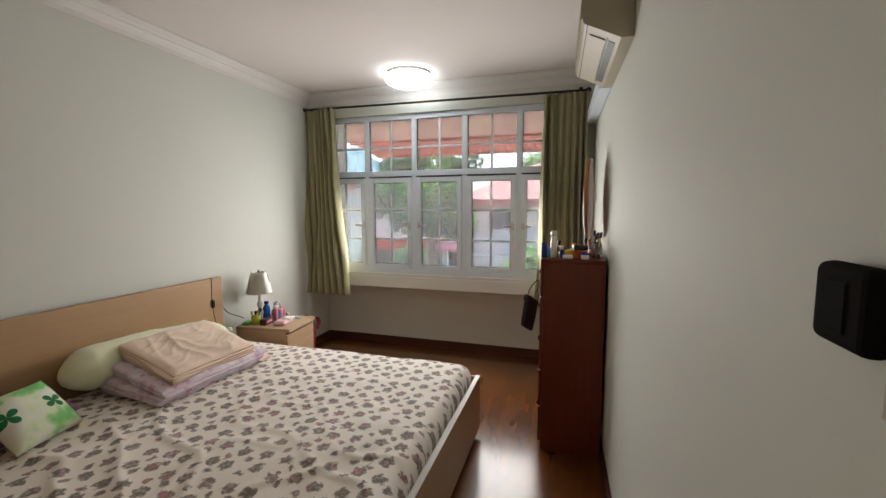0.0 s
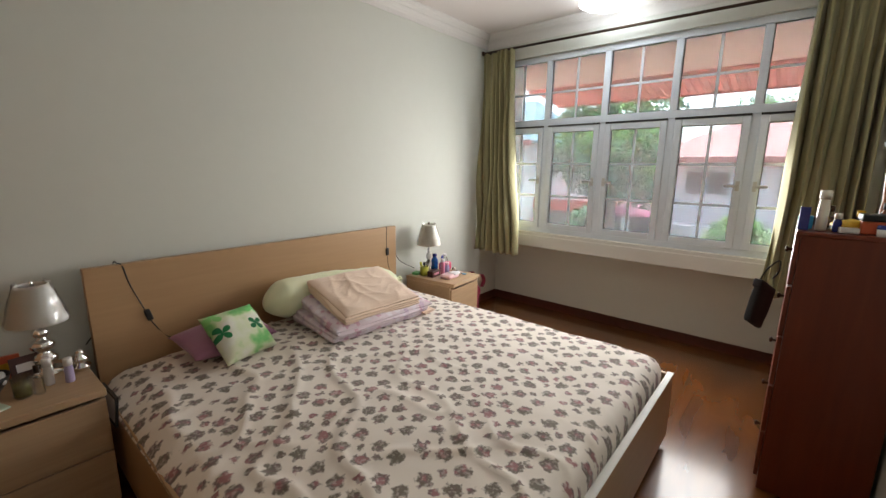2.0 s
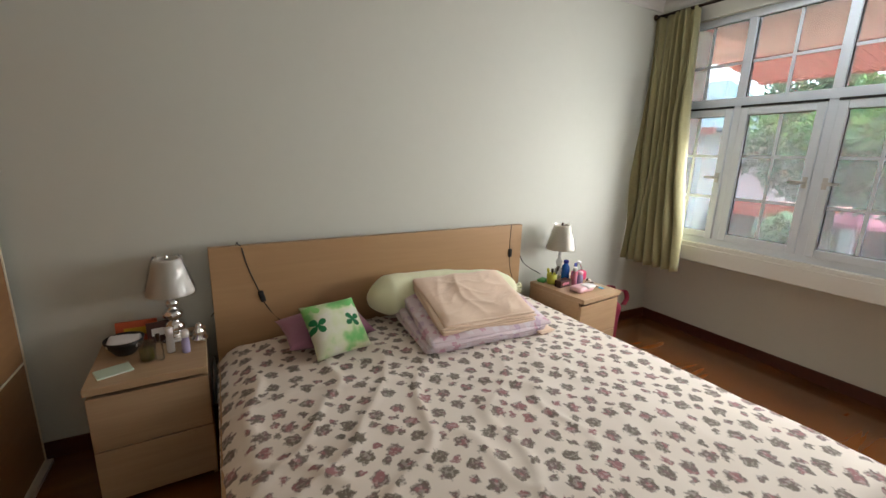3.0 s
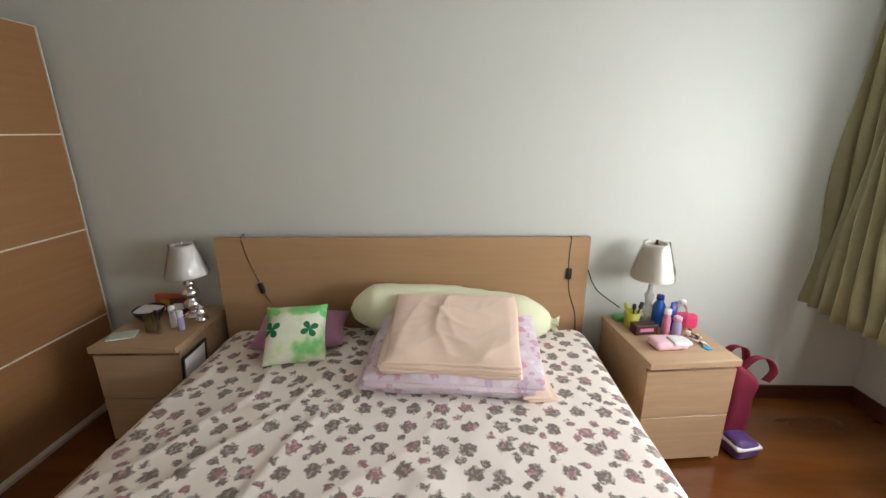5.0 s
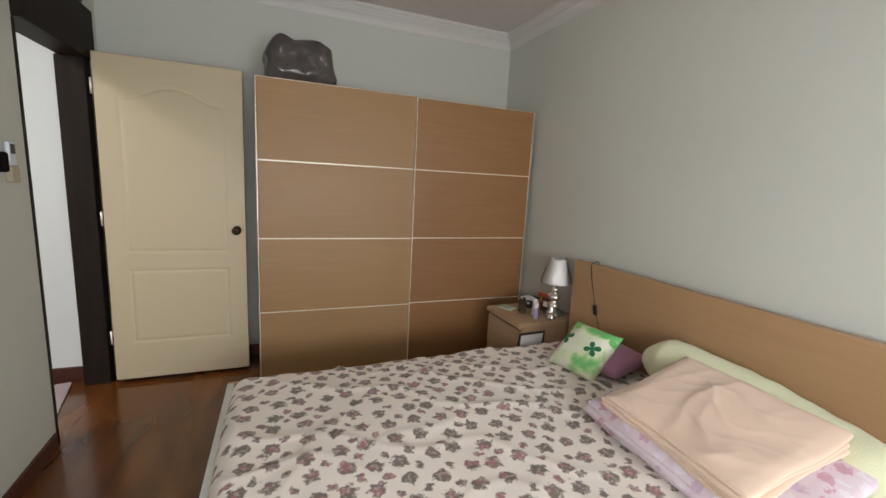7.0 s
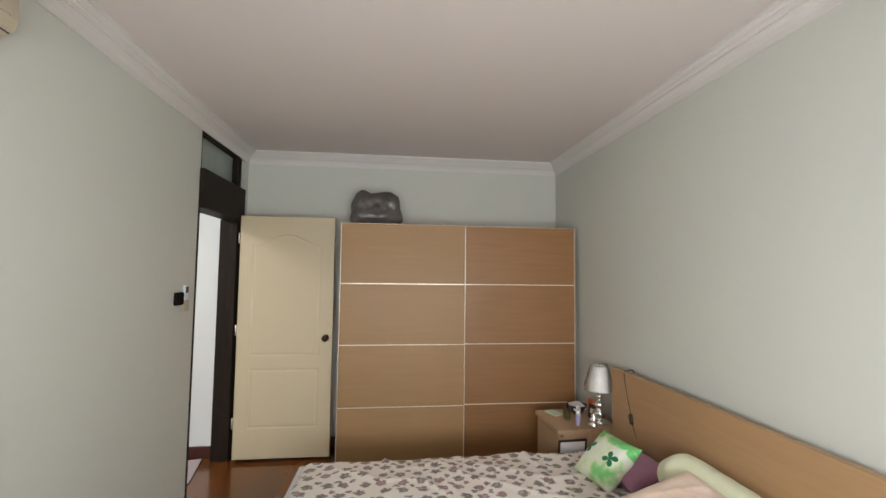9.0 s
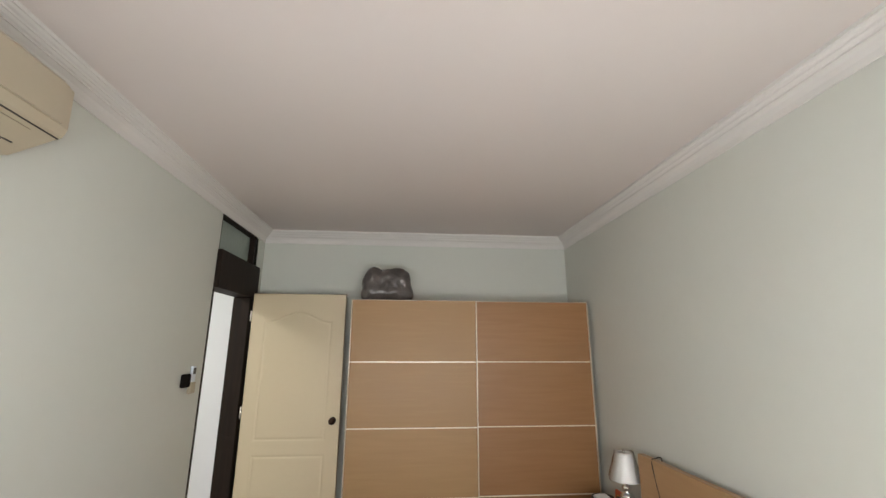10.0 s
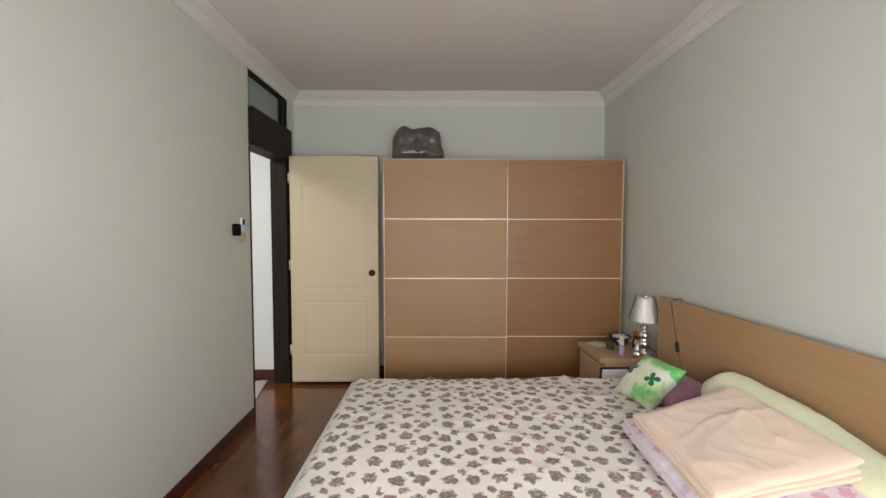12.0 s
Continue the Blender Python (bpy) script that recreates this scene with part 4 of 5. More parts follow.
# ---- table lamps ----
def table_lamp(x, y, label, shade_mat, silver):
    root = thing("table_lamp", (x, y, 0.552), label, "table lamp", "table lamps on the nightstands")
    n = 64
    bm = bmesh.new()
    rings = []
    for r, z in ((0.1, 0.245), (0.098, 0.25), (0.058, 0.412), (0.052, 0.424), (0.049, 0.424), (0.056, 0.408), (0.095, 0.252), (0.1, 0.245)):
        rings.append([bm.verts.new(((r + (0.0018 if i % 2 else -0.0012)) * math.cos(2 * math.pi * i / n), (r + (0.0018 if i % 2 else -0.0012)) * math.sin(2 * math.pi * i / n), z)) for i in range(n)])
    for a, b in zip(rings, rings[1:]):
        for i in range(n):
            bm.faces.new((a[i], a[(i + 1) % n], b[(i + 1) % n], b[i]))
    if silver:
        for v in bm.verts:
            v.co = Vector((v.co.x * 0.99, v.co.y * 0.99, v.co.z * 0.93))
    part("shade", bm, shade_mat, root, "pleated cloth lamp shade", True)
    q = (0.99, 0.93) if silver else (1, 1)
    wrap = lathe([(a * q[0], b * q[1]) for a, b in ((0.102, 0.236), (0.1035, 0.26), (0.093, 0.30), (0.082, 0.34), (0.071, 0.38), (0.0605, 0.418), (0.059, 0.432))], 26, cap=False)
    for v in wrap.verts:
        v.co += Vector((v.co.x, v.co.y, 0)).normalized() * (0.003 + wave(v.co, 38, 0.007, 3))
    part("wrapper", wrap, PLASTICWRAP, root, "clear plastic wrapper left on the shade", False)
    if silver:
        prof = [(0.055, 0), (0.058, 0.008), (0.03, 0.02), (0.018, 0.03), (0.034, 0.048), (0.040, 0.066), (0.03, 0.086), (0.016, 0.096), (0.032, 0.112), (0.036, 0.13), (0.026, 0.148), (0.012, 0.158), (0.022, 0.172), (0.024, 0.186), (0.012, 0.2), (0.009, 0.25)]
        part("base", lathe([(a * 1.25, b) for a, b in prof], 28), CHROME, root, "polished chrome bead base", True)
    else:
        prof = [(0.05, 0), (0.052, 0.01), (0.02, 0.018), (0.014, 0.04), (0.026, 0.06), (0.028, 0.09), (0.014, 0.11), (0.02, 0.13), (0.024, 0.15), (0.012, 0.175), (0.009, 0.25)]
        part("base", lathe(prof, 24), CRYSTAL, root, "clear crystal glass base", True)
    part("finial", lathe([(0.012, 0.42), (0.006, 0.43), (0.008, 0.438), (0.002, 0.444)], 12), BRONZE if not silver else CHROME, root, "", True, (0, 0, -0.03 if silver else 0))


PLASTICWRAP = glass("plastic_wrap", (0.985, 0.985, 0.985), 0.10, 1.9)
CRYSTAL = mat("crystal_glass", (0.75, 0.76, 0.76), 0.06, vary=0.05, transmission=0.6)
SHADE_CREAM = mat("cream_pleated_cloth", (0.86, 0.82, 0.72), 0.7, vary=0.05, scale=20, bump=0.2, bump_scale=200)
SHADE_WHITE = mat("silver_white_cloth", (0.86, 0.84, 0.80), 0.35, 0.0, vary=0.08, scale=20, bump=0.2, bump_scale=120)
table_lamp(-2.232, 4.472, "table lamp with cream shade beside blue bottle", SHADE_CREAM, False)
table_lamp(-2.272, 2.05, "table lamp with silver-white shade on chrome base", SHADE_WHITE, True)


def cord(name, pts, r, label, switch_at=None, material=None):
    root = thing(name, pts[0], label, "power cord")
    o = Vector(pts[0])
    path = bend([Vector(p) - o for p in pts], 10)
    part("cable", tube(path, r, 6), material or BLACK, root, "", True)
    if switch_at is not None:
        p = Vector(switch_at[0]) - o
        part("switch", box((-0.009, -0.013, -0.03), (0.009, 0.013, 0.03), 0.005, 2), BLACK, root, "black inline cord switch", True, p, (switch_at[1], 0, 0))


def hx(y):
    """The headboard's face at y."""
    return -2.276 - (y - 2.22) * 0.0314
cord("lamp_cord", [(-2.36, 2.20, 0.60), (-2.352, 2.28, 0.72), (-2.36, 2.34, 0.96), (-2.31, 2.352, 0.98), (hx(2.36), 2.365, 0.967), (hx(2.38), 2.385, 0.87), (hx(2.43), 2.435, 0.72), (hx(2.45), 2.46, 0.65), (hx(2.5), 2.52, 0.56), (-2.25, 2.60, 0.54)], 0.0032, "black lamp cord with switch hanging over headboard", ((hx(2.44) + 0.006, 2.442, 0.705), 14))
cord("lamp_cord", [(-2.30, 4.36, 0.60), (-2.372, 4.25, 0.68), (-2.376, 4.18, 0.83), (-2.375, 4.12, 0.94), (-2.34, 4.082, 0.98), (hx(4.08), 4.085, 0.967), (hx(4.08), 4.080, 0.87), (hx(4.08), 4.084, 0.78), (hx(4.1), 4.096, 0.67), (hx(4.1), 4.135, 0.55), (hx(4.1) + 0.01, 4.145, 0.42)], 0.0032, "black lamp cord with switch beside beige headboard", ((hx(4.08) + 0.006, 4.084, 0.78), 0))


# ---- small things on the nightstands ----
def colour(name, rgb, rough=0.35, **k):
    return mat(name, rgb, rough, vary=0.06, scale=20, **k)


BLUE = colour("blue_plastic", (0.01, 0.10, 0.42), 0.2)
DEEPBLUE = colour("deep_blue_plastic", (0.02, 0.03, 0.22), 0.25)
CYAN = colour("cyan_plastic", (0.02, 0.35, 0.60), 0.3)
PINK = colour("pink_plastic", (0.62, 0.22, 0.32), 0.3)
HOTPINK = colour("hot_pink_vinyl", (0.78, 0.06, 0.18), 0.35)
PALEPINK = colour("pale_pink_film", (0.80, 0.52, 0.58), 0.35)
PAPER = colour("white_paper", (0.78, 0.77, 0.78), 0.6)
LILACP = colour("lilac_plastic", (0.42, 0.38, 0.60), 0.25)
YELLOWG = colour("yellow_green_plastic", (0.42, 0.42, 0.04), 0.3)
GREENP = colour("green_plastic_bag", (0.10, 0.40, 0.12), 0.4)
DARKBROWN = colour("dark_brown_card", (0.05, 0.015, 0.012), 0.4)
YELLOW = colour("yellow_plastic", (0.75, 0.48, 0.05), 0.4)
ORANGE = colour("orange_red_card", (0.62, 0.12, 0.05), 0.45)
PALEGREEN = colour("pale_green_paper", (0.50, 0.62, 0.50), 0.5)
BURGUNDY = mat("burgundy_nonwoven", (0.20, 0.009, 0.035), 0.75, vary=0.1, scale=8, bump=0.3, bump_scale=300)
PURPLE = colour("purple_satin", (0.10, 0.05, 0.18), 0.4)
NZ = 0.552


def bottle(name, x, y, r, h, body, cap, label, neck=0.45, caph=0.2, z=NZ, flat=1.0, caplabel="", rz=0):
    root = thing(name, (x, y, z), label, "bottle", rot=(0, 0, rz))
    hb = h * (1 - caph)
    bm = lathe([(r * 0.92, 0), (r, 0.006), (r, hb * 0.72), (r * 0.9, hb * 0.82), (r * neck, hb * 0.95), (r * neck, hb)], 20)
    for v in bm.verts:
        v.co.y *= flat
    part("body", bm, body, root, "", True)
    rc = r * (neck + 0.12)
    part("cap", lathe([(rc, hb), (rc, h * 0.98), (rc * 0.85, h)], 16), cap, root, caplabel, True)
    return root


def jar(name, x, y, r, h, material, label, category="jar", z=NZ, lid=None, wall_=0.003):
    root = thing(name, (x, y, z), label, category)
    part("body", lathe([(r * 0.85, 0), (r * 0.9, 0.003), (r, h), (r - wall_, h), (r * 0.9 - wall_, wall_ + 0.003), (0.001, wall_ + 0.003)], 22, cap=False), material, root, "", True)
    part("bottom", lathe([(r * 0.85, 0), (r * 0.85, 0.003)], 22), material, root)
    if lid:
        part("lid", lathe([(r * 1.03, h * 0.86), (r * 1.03, h + 0.004), (r * 0.9, h + 0.01)], 22), lid, root, "", True)
    return root


def slab(name, x, y, size, material, label, category, z=NZ, rz=0, rx=0, ry=0, bevel=0.003, stripe=None):
    w, d, h = size
    root = thing(name, (x, y, z), label, category, rot=(rx, ry, rz))
    part("body", box((-w / 2, -d / 2, 0), (w / 2, d / 2, h), min(bevel, h * 0.4), 2), material, root)
    if stripe:
        part("printed_band", box((-w / 2 - 0.0006, -d / 2 * 0.6, h * 0.35), (w / 2 + 0.0006, d / 2 * 0.6, h * 0.7)), stripe, root)
    return root


def right_nightstand():
    cup = jar("plastic_cup", -2.20, 4.345, 0.038, 0.075, YELLOWG, "yellow-green plastic cup holding brushes", "cup")
    for k, (dx, dy, l, m) in enumerate(((0.01, 0.008, 0.13, BLACK), (-0.012, 0.012, 0.10, BLACK), (0.004, -0.015, 0.11, YELLOWG))):
        b = thing("brush", (-2.20 + dx, 4.345 + dy, NZ + 0.008), "dark handled brush standing in plastic cup", "brush", rot=(10 * (k - 1), 8 * (1 - k), 0))
        part("handle", tube([(0, 0, 0), (0, 0, l * 0.7)], 0.004, 8), m, b, "", True)
        part("bristle", lathe([(0.006, l * 0.7), (0.011, l * 0.8), (0.009, l)], 10), m, b, "", True)
    slab("green_bag", -2.26, 4.315, (0.06, 0.08, 0.025), GREENP, "crumpled green plastic bag beside the wall", "plastic bag", bevel=0.012, rz=20)
    slab("box", -2.115, 4.372, (0.055, 0.115, 0.05), DARKBROWN, "dark brown printed cosmetics box on nightstand", "box", rz=8, stripe=PINK)
    bottle("bottle", -2.20, 4.475, 0.03, 0.165, BLUE, DEEPBLUE, "glossy blue bottle with dark blue cap", 0.5, 0.14)
    bottle("bottle", -2.10, 4.468, 0.019, 0.135, PINK, PAPER, "slim pink bottle with white cap", 0.75, 0.2)
    tube_ = thing("cream_tube", (-2.15, 4.52, NZ), "dark blue cream tube standing on its cap", "tube", rot=(0, 0, 15))
    bm = lathe([(0.016, 0.0), (0.017, 0.02)], 16)
    part("cap", bm, DEEPBLUE, tube_)
    bm = lathe([(0.019, 0.02), (0.020, 0.06), (0.018, 0.10), (0.016, 0.15)], 16)
    for v in bm.verts:
        if v.co.z > 0.08:
            v.co.x *= max(0.08, 1 - (v.co.z - 0.08) / 0.07)
            v.co.y *= 1 + (v.co.z - 0.08) * 3
    part("body", bm, DEEPBLUE, tube_, "", True)
    bottle("bottle", -2.09, 4.515, 0.021, 0.10, LILACP, PALEPINK, "lilac translucent lotion bottle", 0.8, 0.2)
    bottle("bottle", -2.16, 4.565, 0.028, 0.155, PALEGLASS, PAPER, "clear plastic water bottle with pale cap", 0.45, 0.1)
    slab("pouch", -2.185, 4.60, (0.05, 0.12, 0.075), HOTPINK, "hot pink vinyl pouch leaning by clear bottle", "pouch", rz=-12, bevel=0.018)
    pk = thing("tissue_packet", (-1.985, 4.425, NZ), "pink and white soft tissue packet", "tissue packet", rot=(0, 0, 6))
    part("wrapper", soft_box((0.10, 0.155, 0.038), 0.018, (14, 18, 4), lambda v: v + Vector((0, 0, wave(v, 22, 0.006, 3)))), PALEPINK, pk, "", True, (0, 0, 0.019))
    part("sheet", soft_box((0.075, 0.085, 0.02), 0.009, (8, 8, 3), lambda v: v + Vector((0, 0, wave(v, 25, 0.004, 5)))), PAPER, pk, "white tissue end", True, (0.02, 0.04, 0.035))
    bottle("perfume_bottle", -2.02, 4.532, 0.017, 0.06, PALEGLASS, SILVER, "small clear perfume bottle", 0.5, 0.3)
    bottle("perfume_bottle", -2.06, 4.56, 0.014, 0.05, PALEGLASS, BRONZE, "tiny clear bottle with dark cap", 0.5, 0.3)
    kb = thing("key_bunch", (-2.02, 4.595, NZ), "bunch of keys with cyan tag", "keys")
    rnd = random.Random(5)
    part("ring", tube([(0.014 * math.cos(a), 0.014 * math.sin(a), 0.006) for a in np.linspace(0, 2 * math.pi, 16)], 0.0015, 6), SILVER, kb, "", True)
    for k in range(6):
        a = rnd.uniform(0, 6.28)
        bm = boxes([((0.008, -0.009, 0), (0.026, 0.009, 0.003)), ((0.026, -0.003, 0), (0.052, 0.003, 0.003))], 0.001)
        part("key", bm, BRONZE if k % 2 else SILVER, kb, "", False, (0, 0, 0.002 + 0.0035 * k), (rnd.uniform(-5, 5), rnd.uniform(-8, 0), math.degrees(a)))
    part("tag", box((-0.018, -0.014, 0), (0.018, 0.014, 0.005), 0.002), CYAN, kb, "cyan plastic tag", False, (0.055, 0.0, 0.001), (0, 0, 20))


before = set(bpy.data.objects)
right_nightstand()
for ob in set(bpy.data.objects) - before:
    if ob.parent is None:
        ob.matrix_basis = Matrix.Translation((0.0, 0.038, 0.0)) @ ob.matrix_basis


def left_nightstand():
    slab("notepad", -2.0, 1.885, (0.085, 0.12, 0.008), PALEGREEN, "pale green printed notepad on nightstand", "notepad", rz=22, stripe=PAPER)
    jar("glass_jar", -2.055, 1.995, 0.03, 0.085, PALEGLASS, "clear glass jar half full of yellow liquid", "jar", lid=None)
    inner = part("jar_liquid", lathe([(0.024, 0.004), (0.0255, 0.05)], 20), colour("olive_liquid", (0.35, 0.30, 0.05), 0.1), None, "", True, (-2.055, 1.995, NZ + 0.004))
    tagged(inner, "yellow-olive liquid inside the glass jar", "liquid")
    bottle("perfume_bottle", -2.04, 2.04, 0.017, 0.12, PALEGLASS, BRONZE, "slender glass bottle with dark gold cap", 0.4, 0.25)
    bowl = thing("bowl", (-2.175, 1.900, NZ), "dark bowl holding a folded white cloth", "bowl")
    part("dish", lathe([(0.035, 0), (0.04, 0.004), (0.068, 0.045), (0.075, 0.07), (0.071, 0.07), (0.062, 0.045), (0.03, 0.012), (0.001, 0.012)], 26, cap=False), BLACK, bowl, "", True)
    part("foot", lathe([(0.035, 0), (0.035, 0.004)], 26), BLACK, bowl)
    cl = thing("cloth", (-2.175, 1.900, NZ + 0.055), "folded white cloth lying in dark bowl", "cloth")
    part("fold", soft_box((0.10, 0.12, 0.03), 0.013, (14, 14, 4), lambda v: v + Vector((0, 0, wave(v, 18, 0.012, 2)))), PAPER, cl, "", True)
    slab("packet", -2.29, 1.93, (0.02, 0.16, 0.10), ORANGE, "red and yellow printed packet leaning on wall", "packet", ry=-6, stripe=YELLOW)
    slab("photo_card", -2.235, 2.02, (0.006, 0.09, 0.10), DARKBROWN, "dark picture card standing on nightstand", "card", rz=12, ry=-8, bevel=0.001, stripe=PAPER)
    bottle("bottle", -2.105, 2.075, 0.016, 0.115, PAPER, PAPER, "white roll-on bottle with white cap", 0.85, 0.3)
    bottle("bottle", -2.075, 2.135, 0.016, 0.105, LILACP, PAPER, "pale lavender bottle with white cap", 0.85, 0.3)
    ch = thing("ornament", (-2.165, 2.185, NZ), "stack of polished chrome balls", "ornament")
    part("body", lathe([(0.02, 0), (0.032, 0.012), (0.034, 0.024), (0.02, 0.038), (0.027, 0.05), (0.027, 0.06), (0.014, 0.072), (0.018, 0.082), (0.01, 0.095), (0.002, 0.1)], 24), CHROME, ch, "", True)
    # picture frame slipped between the nightstand and the bed
    fr = thing("picture_frame", (-2.0, 2.196, 0.37), "black framed sheet propped between nightstand and bed", "picture frame", rot=(-6, 0, 3))
    part("frame", boxes([((-0.10, -0.005, 0), (0.10, 0.005, 0.012)), ((-0.10, -0.005, 0.118), (0.10, 0.005, 0.13)), ((-0.10, -0.005, 0.012), (-0.088, 0.005, 0.118)), ((0.088, -0.005, 0.012), (0.10, 0.005, 0.118))]), BLACK, fr)
    part("print", box((-0.088, -0.003, 0.012), (0.088, 0.002, 0.118)), PAPER, fr, "pale grey print")


before = set(bpy.data.objects)
left_nightstand()
for ob in set(bpy.data.objects) - before:
    if ob.parent is None and "picture_frame" not in ob.name:
        ob.matrix_basis = Matrix.Translation((-0.012, -0.032, 0.0)) @ ob.matrix_basis


def tote_bag():
    root = thing("tote_bag", (-2.15, 4.86, 0.0), "burgundy shopping bag standing beside nightstand", "bag", rot=(0, 0, 4))
    def warp(v):
        q = v.copy()
        s = (v.z + 0.21) / 0.42
        q.y *= 1.0 - 0.15 * s
        q.y += wave(v, 6, 0.03, 3)
        q.x += wave(v, 5, 0.03, 9)
        if v.z > 0.15:
            q.z += wave(Vector((v.x, v.y, 0)), 7, 0.03, 4)
        q.z -= max(0.0, s - 0.5) * (v.y + 0.05) * 1.1
        return q
    part("body", soft_box((0.32, 0.16, 0.44), 0.03, (26, 12, 26), warp), BURGUNDY, root, "", True, (0, 0.0, 0.22))
    for pts in ([(0.135, -0.03, 0.42), (0.155, 0.01, 0.49), (0.16, 0.07, 0.485), (0.16, 0.11, 0.42), (0.15, 0.09, 0.36)], [(0.06, -0.07, 0.45), (0.10, -0.06, 0.52), (0.11, -0.01, 0.515), (0.10, 0.02, 0.43)]):
        path = bend(pts, 8)
        bm = bmesh.new()
        rows = []
        for i, p in enumerate(path):
            w = Vector((0.014, 0.010, 0.0))
            rows.append((bm.verts.new(p - w), bm.verts.new(p + w)))
        for a, b in zip(rows, rows[1:]):
            bm.faces.new((a[0], a[1], b[1], b[0]))
        o = part("strap", bm, BURGUNDY, root, "", True)
        sol = o.modifiers.new("thick", "SOLIDIFY")
        sol.thickness = 0.003
    b2 = thing("storage_bag", (-1.99, 4.86, 0.0), "dark purple and white striped bag on floor", "bag", rot=(0, 0, 8))
    part("body", soft_box((0.12, 0.13, 0.09), 0.03, (14, 16, 6), lambda v: v + Vector((0, 0, wave(v, 10, 0.015, 2)))), PURPLE, b2, "", True, (0.04, 0, 0.045))
    part("band", soft_box((0.125, 0.135, 0.018), 0.012, (14, 16, 4), lambda v: v + Vector((0, 0, wave(v, 10, 0.012, 2)))), PAPER, b2, "white stripe", True, (0.04, 0, 0.06))


tote_bag()


# ---- chest top, mirror, hanging bag ----
def chest_top():
    Z = 1.2125
    slab("box", 0.152, 4.20, (0.034, 0.03, 0.095), DEEPBLUE, "dark blue upright carton on chest", "box", Z)
    slab("box", 0.158, 4.26, (0.05, 0.04, 0.055), CYAN, "pale blue carton behind the dark blue one", "box", Z)
    bottle("spray_bottle", 0.207, 4.215, 0.019, 0.165, SILVER, SILVER, "silver spray can with clear cap", 0.9, 0.22, Z)
    bottle("bottle", 0.236, 4.30, 0.017, 0.10, PALEGLASS, BRONZE, "glass bottle with dark cap on chest", 0.5, 0.25, Z)
    slab("pouch", 0.29, 4.26, (0.09, 0.07, 0.045), YELLOW, "yellow printed pouch slumped on chest", "pouch", Z, rz=20, ry=-12, bevel=0.015, stripe=BLACK)
    slab("carton", 0.36, 4.235, (0.075, 0.06, 0.05), ORANGE, "small orange-red carton under dark case", "box", Z, rz=4)
    slab("case", 0.36, 4.235, (0.085, 0.07, 0.028), BLACK, "dark grey flat case on red carton", "case", Z + 0.0505, rz=8, bevel=0.006)
    slab("packet", 0.29, 4.19, (0.06, 0.03, 0.022), PAPER, "small white packet on chest", "packet", Z, rz=10)
    jar("glass_jar", 0.45, 4.22, 0.027, 0.10, PALEGLASS, "clear glass holding make-up brushes", "jar", Z)
    for k, (dx, dy, l, m) in enumerate(((0.0, 0.0, 0.165, BLACK), (0.010, 0.006, 0.15, BRONZE), (-0.009, 0.008, 0.14, BLACK), (0.004, -0.011, 0.155, YELLOW))):
        b = thing("brush", (0.45 + dx, 4.22 + dy, Z + 0.007), "slim make-up brush standing in glass", "brush", rot=(3 * k - 5, 4 * k - 4, 0))
        part("handle", tube([(0, 0, 0), (0, 0, l * 0.75)], 0.003, 8), m, b, "", True)
        part("bristle", lathe([(0.004, l * 0.75), (0.010, l * 0.85), (0.007, l)], 10), BLACK, b, "", True)
    bottle("bottle", 0.472, 4.30, 0.018, 0.13, CREAMPLASTIC, YELLOW, "cream lotion bottle with gold cap near wall", 0.5, 0.22, Z)
    bottle("bottle", 0.395, 4.31, 0.018, 0.12, PALEGLASS, BLACK, "clear bottle with black cap on chest", 0.5, 0.22, Z)
    bottle("bottle", 0.255, 4.205, 0.014, 0.075, DEEPBLUE, SILVER, "tiny dark blue bottle with silver cap", 0.7, 0.3, Z)
    bottle("perfume_bottle", 0.325, 4.30, 0.022, 0.085, PALEGLASS, YELLOW, "squat perfume bottle with gold cap", 0.5, 0.3, Z, 0.6)
    slab("pouch", 0.235, 4.365, (0.10, 0.06, 0.05), DARKBROWN, "dark brown zip pouch behind the bottles", "pouch", Z, rz=-15, bevel=0.016)
    jar("cream_jar", 0.385, 4.165, 0.022, 0.032, PAPER, "small white cream jar on chest edge", "jar", Z, lid=DEEPBLUE)
    # swinging oval mirror on its stand
    ORW = wood("orange_wood", (0.26, 0.075, 0.02), (0.40, 0.14, 0.045), 0.35, "Z", 10, 4)
    mr = thing("table_mirror", (0.415, 4.50, Z), "oval dressing mirror in orange wood frame", "mirror", rot=(0, 0, -100))
    n = 48
    path = [(0.17 * math.cos(a), 0, 0.36 + 0.255 * math.sin(a)) for a in np.linspace(0, 2 * math.pi, n)]
    bm = bmesh.new()
    rings = []
    for i in range(n):
        a = 2 * math.pi * i / n
        c = Vector((math.cos(a), 0, math.sin(a)))
        o = Vector((0.165 * c.x, 0, 0.36 + 0.245 * c.z))
        rings.append([bm.verts.new(o + c * u + Vector((0, v, 0))) for u, v in ((-0.014, -0.010), (0.004, -0.014), (0.018, -0.006), (0.018, 0.010), (-0.012, 0.012))])
    for i in range(n):
        a, b = rings[i], rings[(i + 1) % n]
        for k in range(5):
            bm.faces.new((a[k], a[(k + 1) % 5], b[(k + 1) % 5], b[k]))
    bmesh.ops.recalc_face_normals(bm, faces=bm.faces)
    part("frame", bm, ORW, mr, "", True)
    bm = bmesh.new()
    vs = [bm.verts.new((0.152 * math.cos(a), y, 0.36 + 0.232 * math.sin(a))) for y in (-0.004, 0.004) for a in np.linspace(0, 2 * math.pi, 40, endpoint=False)]
    bm.faces.new(vs[:40])
    bm.faces.new(vs[40:][::-1])
